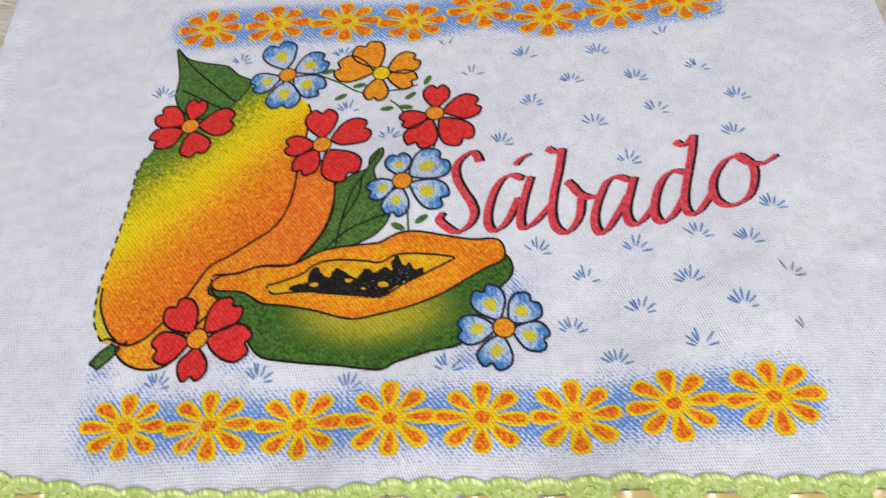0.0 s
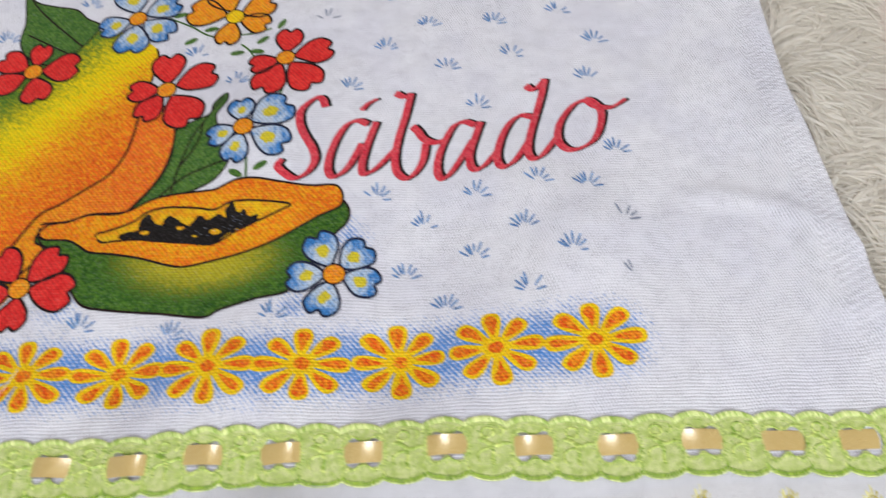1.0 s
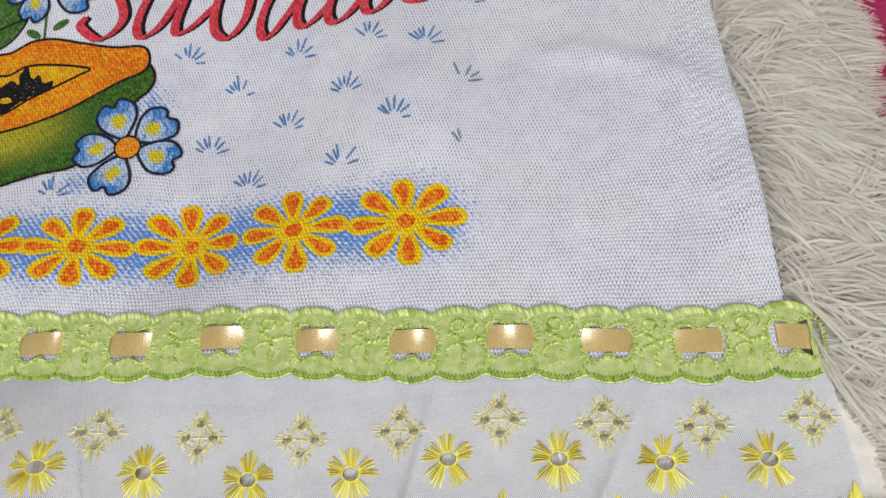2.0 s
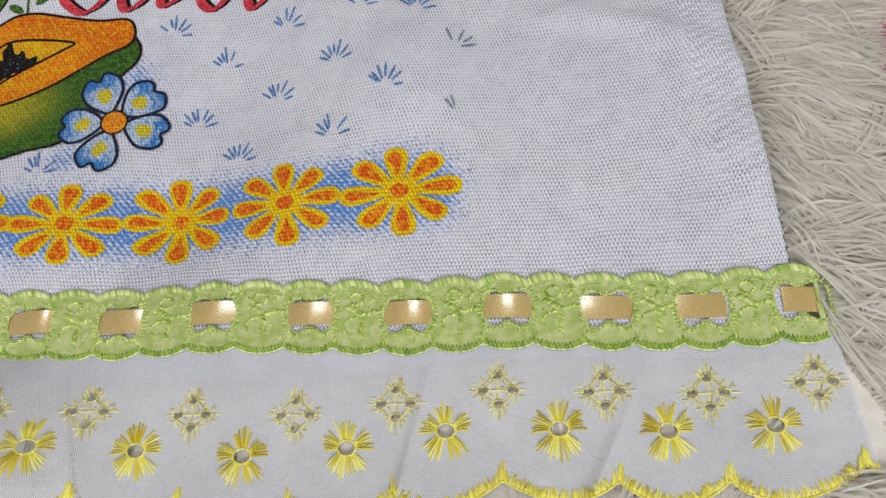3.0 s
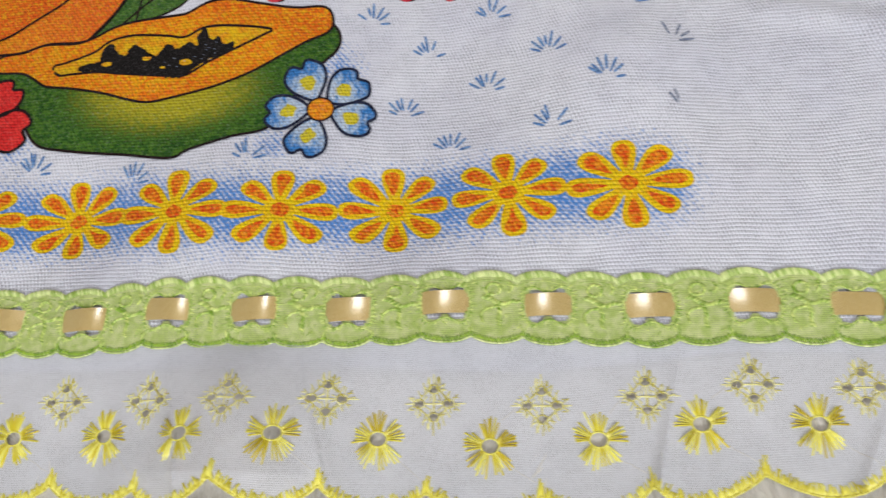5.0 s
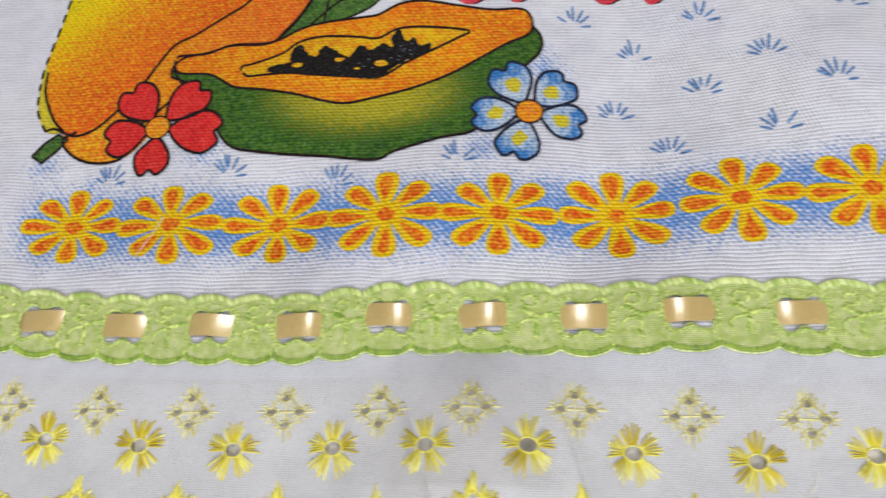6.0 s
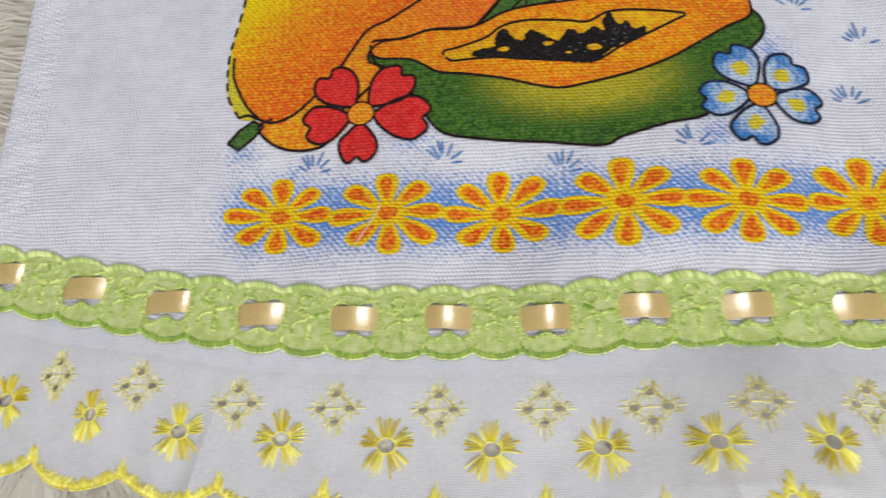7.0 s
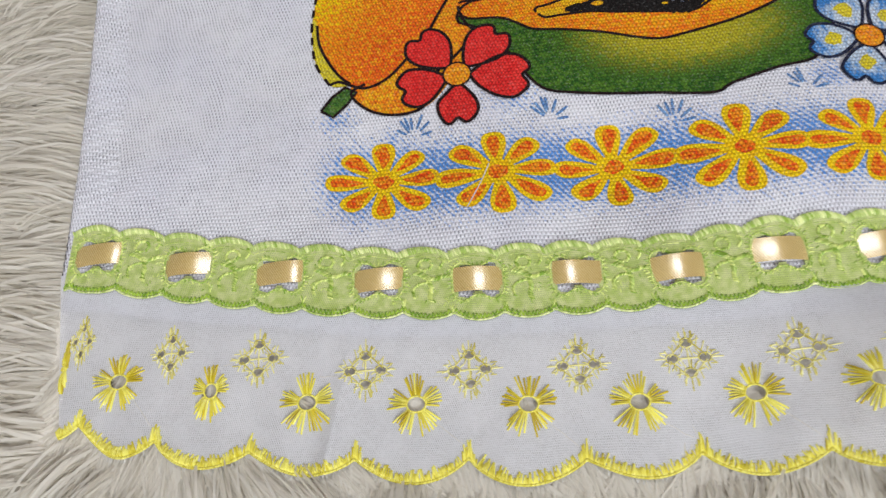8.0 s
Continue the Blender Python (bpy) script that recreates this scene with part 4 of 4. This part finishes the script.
def ribbon_piece(rx, ry):
    """One visible stretch of satin ribbon, bowed up out of its slot."""
    bow, lean, w = random.uniform(1.1, 1.7), random.uniform(-0.45, 0.45), random.uniform(3.2, 3.5)
    flat = 0.0
    if rx > 285:
        bow, lean, flat = 0.5, 0.0, -0.45
    off, skew = random.uniform(-0.2, 0.5), random.uniform(-0.06, 0.06)
    verts, faces = [], []
    m, k = 22, 5
    for i in range(m + 1):
        u = -1 + 2 * i / m
        for j in range(k + 1):
            v = -1 + 2 * j / k
            x, y = rx + (4.6 if rx > 340 else 7.2) * u, ry + off + w * v + skew * 7 * u
            z = lace_up(rx, ry) - 0.35 + bow * (1 - abs(u) ** 2.0) + 1.8 * lean * u * (1 - u * u) + flat * u - 0.12 * v * v
            verts.append((x * MM, y * MM, z * MM))
    for i in range(m):
        for j in range(k):
            a = i * (k + 1) + j
            faces.append((a, a + k + 1, a + k + 2, a + 1))
    link("ribbon", verts, faces, SATIN, lace, "gold satin ribbon threaded through a slot")


for rx, ry in zip(RIBBON_X, RIBBON_Y):
    ribbon_piece(rx, ry)


# ---- white eyelet ruffle ----
def ruffle_up(x, y):
    """Height of the ruffle: shallow pleats below its seam, and one fold that stands up like a tunnel."""
    t = max(0.0, min(1.0, (mid_lace(x) - 9 - y) / 36))
    pleat = 1.3 * noise.noise(Vector((x * 0.045, y * 0.012, 9))) + 0.6 * noise.noise(Vector((x * 0.13, y * 0.02, 4)))
    for at_x, lean, high, wide in ((246, 0.25, 1.5, 2.2), (150, -0.3, 1.1, 3.0), (300, 0.5, 0.9, 2.5), (112, -0.35, 1.0, 2.2), (-10, 0.2, 0.9, 3.0)):
        d = x - at_x - lean * (y + 60)
        pleat += high * math.exp(-(d / wide) ** 2) * (1.6 if d < 0 else 1.0)
    tunnel = 15.5 * math.exp(-((x - 129) / 23) ** 2) * t ** 0.85
    return relief(x, y) + 0.3 + (pleat - 0.6) * t + tunnel


def ruffle_low(x):
    i = max(0, min(len(CUSP_X) - 2, int(np.searchsorted(CUSP_X, x)) - 1))
    u = (x - CUSP_X[i]) / (CUSP_X[i + 1] - CUSP_X[i])
    lean = 0.5 + 0.06 * math.sin(i * 2.3)
    u = u ** (math.log(0.5) / math.log(lean))
    return CUSP_Y[i] + (CUSP_Y[i + 1] - CUSP_Y[i]) * u - 3.2 - (5.7 + 0.7 * math.sin(i * 1.7)) * abs(math.sin(math.pi * u)) ** 0.8


def ruffle_skew(x, y):
    """The ruffle's ends slant to the east."""
    return 0.12 * (mid_lace(x) + 5 - y) * max(0, (x - 325) / 25) + 0.17 * (mid_lace(x) - 12 - y) * max(0, (-66 - x) / 25)


RUFFLE_X0, RUFFLE_X1 = -91.5, 351.0
SQUASH = [0.5, 0.72] + [1.0] * 15  # the ruffle is gathered at its west end
HOLES = []
for x, y, k in zip(EYELET_X, EYELET_Y, SQUASH):
    HOLES += [(x + a * k, y + b, 1.35 * k, 1.0) for a, b in ((0, 3.9), (-4.0, 0), (4.0, 0), (0, -3.6))]
for x, y in zip(FLOWER_X, FLOWER_Y):
    HOLES.append((x, y, random.uniform(2.1, 2.5), random.uniform(1.7, 2.0)))


def ruffle():
    nx, ny = 900, 90
    x0, x1 = RUFFLE_X0, RUFFLE_X1
    verts, faces = [], []
    for j in range(ny + 1):
        v = j / ny
        for i in range(nx + 1):
            x = x0 + (x1 - x0) * i / nx
            top, low = mid_lace(x) - 4.5, ruffle_low(x)
            y = top + (low - top) * v
            skew = ruffle_skew(x, y)
            verts.append(((x + skew) * MM, y * MM, ruffle_up(x, y) * MM))
    xs, ys = np.array([v[0] for v in verts]) / MM, np.array([v[1] for v in verts]) / MM
    gone = np.zeros(len(verts), bool)
    for hx, hy, rx, ry in HOLES:
        gone |= ((xs - hx) / rx) ** 2 + ((ys - hy) / ry) ** 2 < 1
    for j in range(ny):
        for i in range(nx):
            a = j * (nx + 1) + i
            q = (a, a + nx + 1, a + nx + 2, a + 1)
            if not any(gone[k] for k in q):
                faces.append(q)
    return link("eyelet_ruffle", verts, faces, RUFFLE, towel, "sheer white voile ruffle with cut eyelets")


skirt = ruffle()


def edge_stitching():
    items = []
    x = RUFFLE_X0
    while x < RUFFLE_X1:
        y = ruffle_low(x)
        near = min(abs(x - e) for e in CUSP_X)
        tall = 1.9 + 2.2 * max(0.0, 1 - near / 1.5) + random.choice((0.0, 0.0, 0.9)) + random.uniform(-0.4, 0.5)
        slope_x = (ruffle_low(x + 0.5) - ruffle_low(x - 0.5))
        n = Vector((0.06 if near < 1.6 else -0.7 * slope_x, 1)).normalized()
        sk = ruffle_skew(x, y)
        p = Vector((x + sk, y - 0.5))
        items.append((p, p + n * tall + Vector((random.uniform(-0.7, 0.7), 0)), 0.5, 0.75))
        items.append((p, Vector((x + 0.7 + sk, ruffle_low(x + 0.7) - 0.5)), 0.7, 0.6))
        x += 0.30 if abs(slope_x) < 0.8 else 0.2
    link("scalloped_hem", *stitches(items, ruffle_up), YELLOW_THREAD, skirt, "yellow satin-stitched scalloped edge")


edge_stitching()


def frayed_fringe():
    items = []
    x = RUFFLE_X0
    while x < RUFFLE_X1:
        y = ruffle_low(x)
        p = Vector((x + ruffle_skew(x, y), y - 0.3))
        items.append((p, p + Vector((random.uniform(-0.7, 0.7), -random.uniform(0.7, 1.9))), 0.17, 0.05))
        x += random.uniform(0.35, 1.3)
    tagged(link("frayed_fringe", *stitches(items, lambda a, b: ruffle_up(a, b) - 0.1), WHITE_THREAD, skirt, "frayed white thread ends"), kind="stuff")


frayed_fringe()


def eyelet_flower(x, y, hole, squash=1.0):
    """A cut eyelet with five sprays of yellow satin stitch: sheen put into the colour, the upper ones mostly duller,
    the lower ones brighter.
    """
    items, tone = [], []
    c = Vector((x, y))
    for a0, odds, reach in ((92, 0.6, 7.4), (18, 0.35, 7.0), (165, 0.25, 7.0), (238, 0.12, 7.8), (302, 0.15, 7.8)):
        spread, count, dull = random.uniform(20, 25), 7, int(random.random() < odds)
        turn = random.uniform(-4, 4)
        for k in range(count):
            a = math.radians(a0 + turn + spread * (2 * k / (count - 1) - 1) + random.uniform(-2, 2))
            d = Vector((math.cos(a) * squash, math.sin(a)))
            r1 = reach * random.uniform(0.82, 1.08)
            items.append((c + Vector((d.x * hole * 1.1, d.y * hole * 0.9)), c + d * r1, 0.52, 0.75))
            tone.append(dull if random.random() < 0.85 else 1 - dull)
    for k in range(26):
        a = 2 * math.pi * k / 26
        d, s = Vector((math.cos(a) * squash * 1.1, math.sin(a) * 0.9)), Vector((-math.sin(a), math.cos(a)))
        p = c + d * (hole + 0.1)
        items.append((p - s * 0.45, p + s * 0.45, 0.5, 0.4))
        tone.append(0)
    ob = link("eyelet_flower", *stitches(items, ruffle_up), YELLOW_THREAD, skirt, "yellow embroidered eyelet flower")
    ob.data.materials.append(SHADED_YELLOW_THREAD)
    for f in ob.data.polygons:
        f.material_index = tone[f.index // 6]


for i, (x, y) in enumerate(zip(FLOWER_X, FLOWER_Y)):
    eyelet_flower(x, y, 2.1, 0.72 if i == 1 else 1.0)
eyelet_flower(-86.4, -50.0, 1.6, 0.14)


def eyelet_diamond(x, y, squash):
    """A lattice of four small eyelets, overcast in pale yellow thread, with loose bars and spikes round it."""
    items = []
    c = Vector((x, y))
    wide = lambda v: Vector((v[0] * squash, v[1]))
    for a, b in ((0, 3.9), (-4.0, 0), (4.0, 0), (0, -3.6)):
        h = c + wide((a, b))
        for k in range(12):
            t = 2 * math.pi * k / 12 + random.uniform(-0.15, 0.15)
            d, s = wide((1.5 * math.cos(t), 1.15 * math.sin(t))), wide((-math.sin(t), math.cos(t)))
            items.append((h + d - s * 0.5, h + d + s * 0.5, 0.36, 0.35))
        for k in range(9):
            t = 2 * math.pi * k / 9 + random.uniform(-0.3, 0.3)
            d = wide((math.cos(t), math.sin(t)))
            items.append((h + Vector((d.x * 1.8, d.y * 1.35)), h + d * random.uniform(2.4, 3.7), 0.34, 0.4))
    for a, b in ((0, 1), (1, 0), (0, -1), (-1, 0)):
        for k in (-1, 0, 1):
            p = wide((a * 5.2 + b * k * 1.6, b * 5.2 + a * k * 1.6))
            items.append((c + p, c + p + wide((a, b)) * (3.4 - 1.5 * abs(k)) * random.uniform(0.7, 1.0), 0.34, 0.35))
    for sx in (-1, 1):
        for sy in (-1, 1):
            for k in range(3):
                p = wide((sx * (1.4 + 1.5 * k), sy * (5.4 - 1.6 * k)))
                items.append((c + p * 0.75, c + p + wide((0, sy * random.uniform(0.8, 2.0))), 0.34, 0.35))
            items.append((c + wide((sx * 0.5, sy * 4.5)), c + wide((sx * 4.5, sy * 0.5)), 0.4, 0.3))
    items.append((c + Vector((0, 2.6)), c - Vector((0, 2.4)), 0.45, 0.4))
    items.append((c + wide((-2.4, 0)), c + wide((2.4, 0)), 0.45, 0.4))
    link("eyelet_diamond", *stitches(items, ruffle_up), PALE_THREAD, skirt, "pale yellow embroidered diamond of eyelets")


for x, y, k in zip(EYELET_X, EYELET_Y, SQUASH):
    eyelet_diamond(x, y, k)


def jump_thread(p, q, count):
    line = [(p.lerp(q, k / count), p.lerp(q, (k + 1) / count + 0.02) + Vector((0, random.uniform(-0.25, 0.25))), 0.26, 0.12) for k in range(count)]
    link("jump_thread", *stitches(line, ruffle_up), WHITE_THREAD, skirt, "fine loose thread")


for i, (x, y) in enumerate(zip(FLOWER_X, FLOWER_Y)):
    if random.random() < 0.75:
        jump_thread(Vector((x + 5, y - 5)), Vector((CUSP_X[i + 2] - 1.5, CUSP_Y[i + 2] - 0.5)), 4)
    if random.random() < 0.6:
        jump_thread(Vector((x + 3, y + 6.5)), Vector((EYELET_X[i + 1] - 7, EYELET_Y[i + 1] - 1)), 3)


# ---- shaggy rug ----
def rug_right(y):
    return lerp_list(y, [(-150, 325), (-100, 345), (-88, 356), (-76, 370), (-40, 374), (0, 364), (40, 352), (110, 350), (160, 358), (320, 360)])


rug = tagged(new("shag_rug"), "cream long-pile shaggy faux-fur rug lying on a magenta blanket", "rug")


def rug_backing():
    verts, faces = [], []
    rows, cols = 60, 30
    for side in (0, 1):
        for j in range(rows + 1):
            y = -150 + 480 * j / rows
            for i in range(cols + 1):
                x = -230 + (rug_right(y) + 230) * i / cols
                pressed = max(0, min(1, (x + 92) / 40, (338 - x) / 40, (y + 42) / 40))
                verts.append((x * MM, y * MM, (-3.0 - 5.5 * pressed + 1.7 * max(0, 1 - abs(y + 66) / 22) if side == 0 else -14.0) * MM))
    n = (rows + 1) * (cols + 1)
    for j in range(rows):
        for i in range(cols):
            a = j * (cols + 1) + i
            q = (a, a + 1, a + cols + 2, a + cols + 1)
            faces += [q, tuple(k + n for k in q[::-1])]
    for j in range(rows):
        for a, b in ((j * (cols + 1), (j + 1) * (cols + 1)), ((j + 1) * (cols + 1) + cols, j * (cols + 1) + cols)):
            faces.append((a, b, b + n, a + n))
    for i in range(cols):
        for a, b in ((i + 1, i), (rows * (cols + 1) + i, rows * (cols + 1) + i + 1)):
            faces.append((a, b, b + n, a + n))
    link("backing", verts, faces, BACKING, rug, "matted cream underfur", smooth=False)


rug_backing()


def pile():
    """Locks of long fibres, combed away from the towel and curling at random."""
    rng = np.random.default_rng(4)
    segs = 5
    s = np.linspace(0, 1, segs + 1)
    all_v, all_f = [], []
    base = 0
    regions = [("west", 2700), ("east", 2500), ("south", 1500)]
    for side, tufts in regions:
        for _ in range(tufts):
            if side == "west":
                y = rng.uniform(-130, 300)
                x = left(max(y, -55)) + 3 - rng.uniform(0, 1) ** 1.1 * 95
                way = math.radians(188 + 45 * noise.noise(Vector((x * 0.012, y * 0.014, 3))) + rng.normal(0, 8))
            elif side == "east":
                y = rng.uniform(-120, 240)
                x = rng.uniform(min(right(max(y, -55)) - 3, rug_right(y) - 8), rug_right(y))
                way = math.radians(-12 + 30 * noise.noise(Vector((x * 0.02, y * 0.025, 1))) * 2.6 + rng.normal(0, 20))
            else:
                x = rng.uniform(-120, 352)
                y = mid_eyelet(min(max(x, -90), 349)) - 1 - rng.uniform(0, 1) * 75
                way = math.radians(-90 + 80 * noise.noise(Vector((x * 0.017, y * 0.01, 6))) + rng.normal(0, 12))
                if x > rug_right(y):
                    continue
            under = side == "south" and y > mid_eyelet(min(max(x, -96), 349)) - 27
            length, height, bend = rng.uniform(26, 48), rng.uniform(1.8, 6.0), rng.normal(0, 0.85 if side == "east" else 0.45)
            if under:
                height = 1.4
            count = int(rng.integers(24, 36))
            root = np.array((x, y)) + rng.normal(0, 2.6, (count, 2))
            ang = way + rng.normal(0, 0.10, count)[:, None] + (bend + rng.normal(0, 0.15, count))[:, None] * s[None, :]
            step = (length * rng.uniform(0.7, 1.1, count) / segs)[:, None]
            px = root[:, :1] + np.concatenate([np.zeros((count, 1)), np.cumsum(np.cos(ang[:, :-1]) * step, 1)], 1)
            py = root[:, 1:] + np.concatenate([np.zeros((count, 1)), np.cumsum(np.sin(ang[:, :-1]) * step, 1)], 1)
            hi = height * rng.uniform(0.4, 1.25, count)[:, None]
            pz = -3.0 + hi * np.sin(np.pi * s[None, :] ** 0.7 * 0.93) + rng.uniform(-0.3, 1.2, count)[:, None] * s[None, :]
            gather = (1 - 0.72 * s[None, :])
            px = px.mean(0) + (px - px.mean(0)) * gather
            py = py.mean(0) + (py - py.mean(0)) * gather
            w = (rng.uniform(0.16, 0.48, count))[:, None] * (1 - 0.75 * s[None, :] ** 2)
            nx_, ny_ = -np.sin(ang) * w, np.cos(ang) * w
            tilt = rng.uniform(-0.6, 0.6, count)[:, None] * w
            a = np.stack([px - nx_, py - ny_, pz - tilt], 2)
            b = np.stack([px + nx_, py + ny_, pz + tilt], 2)
            v = np.stack([a, b], 2).reshape(-1, 3)
            if side == "west":
                fine = (px < np.where(py < -8, -92.5 + np.maximum(0, -40 - py) * 0.22, np.interp(py, [p[0] for p in LEFT], [p[1] for p in LEFT]) + 1.0)).all(1)
            elif side == "east":
                fine = (px > np.interp(py, [p[0] for p in RIGHT], [p[1] for p in RIGHT]) + np.where(py < -22, 4.0, -1.0) + np.maximum(0, -35 - py) * 0.24).all(1) | (py.max(1) < -76)
            else:
                fine = np.ones(count, bool)
            v = v.reshape(count, -1, 3)[fine].reshape(-1, 3)
            count = int(fine.sum())
            if not count:
                continue
            k = np.arange(count)[:, None] * (2 * (segs + 1)) + np.arange(segs)[None, :] * 2 + base
            all_v.append(v * MM)
            all_f.append(np.stack([k, k + 2, k + 3, k + 1], 2).reshape(-1, 4))
            base += len(v)
    verts, quads = np.concatenate(all_v), np.concatenate(all_f)
    me = bpy.data.meshes.new("fur")
    me.vertices.add(len(verts)), me.loops.add(quads.size), me.polygons.add(len(quads))
    me.vertices.foreach_set("co", verts.ravel())
    me.loops.foreach_set("vertex_index", quads.ravel())
    me.polygons.foreach_set("loop_start", np.arange(len(quads)) * 4)
    me.update(calc_edges=True)
    me.materials.append(PILE)
    me.shade_smooth()
    ob = new("fur", me)
    ob.parent = rug
    tagged(ob, "long glossy cream fibres in tangled locks", kind="stuff")


pile()
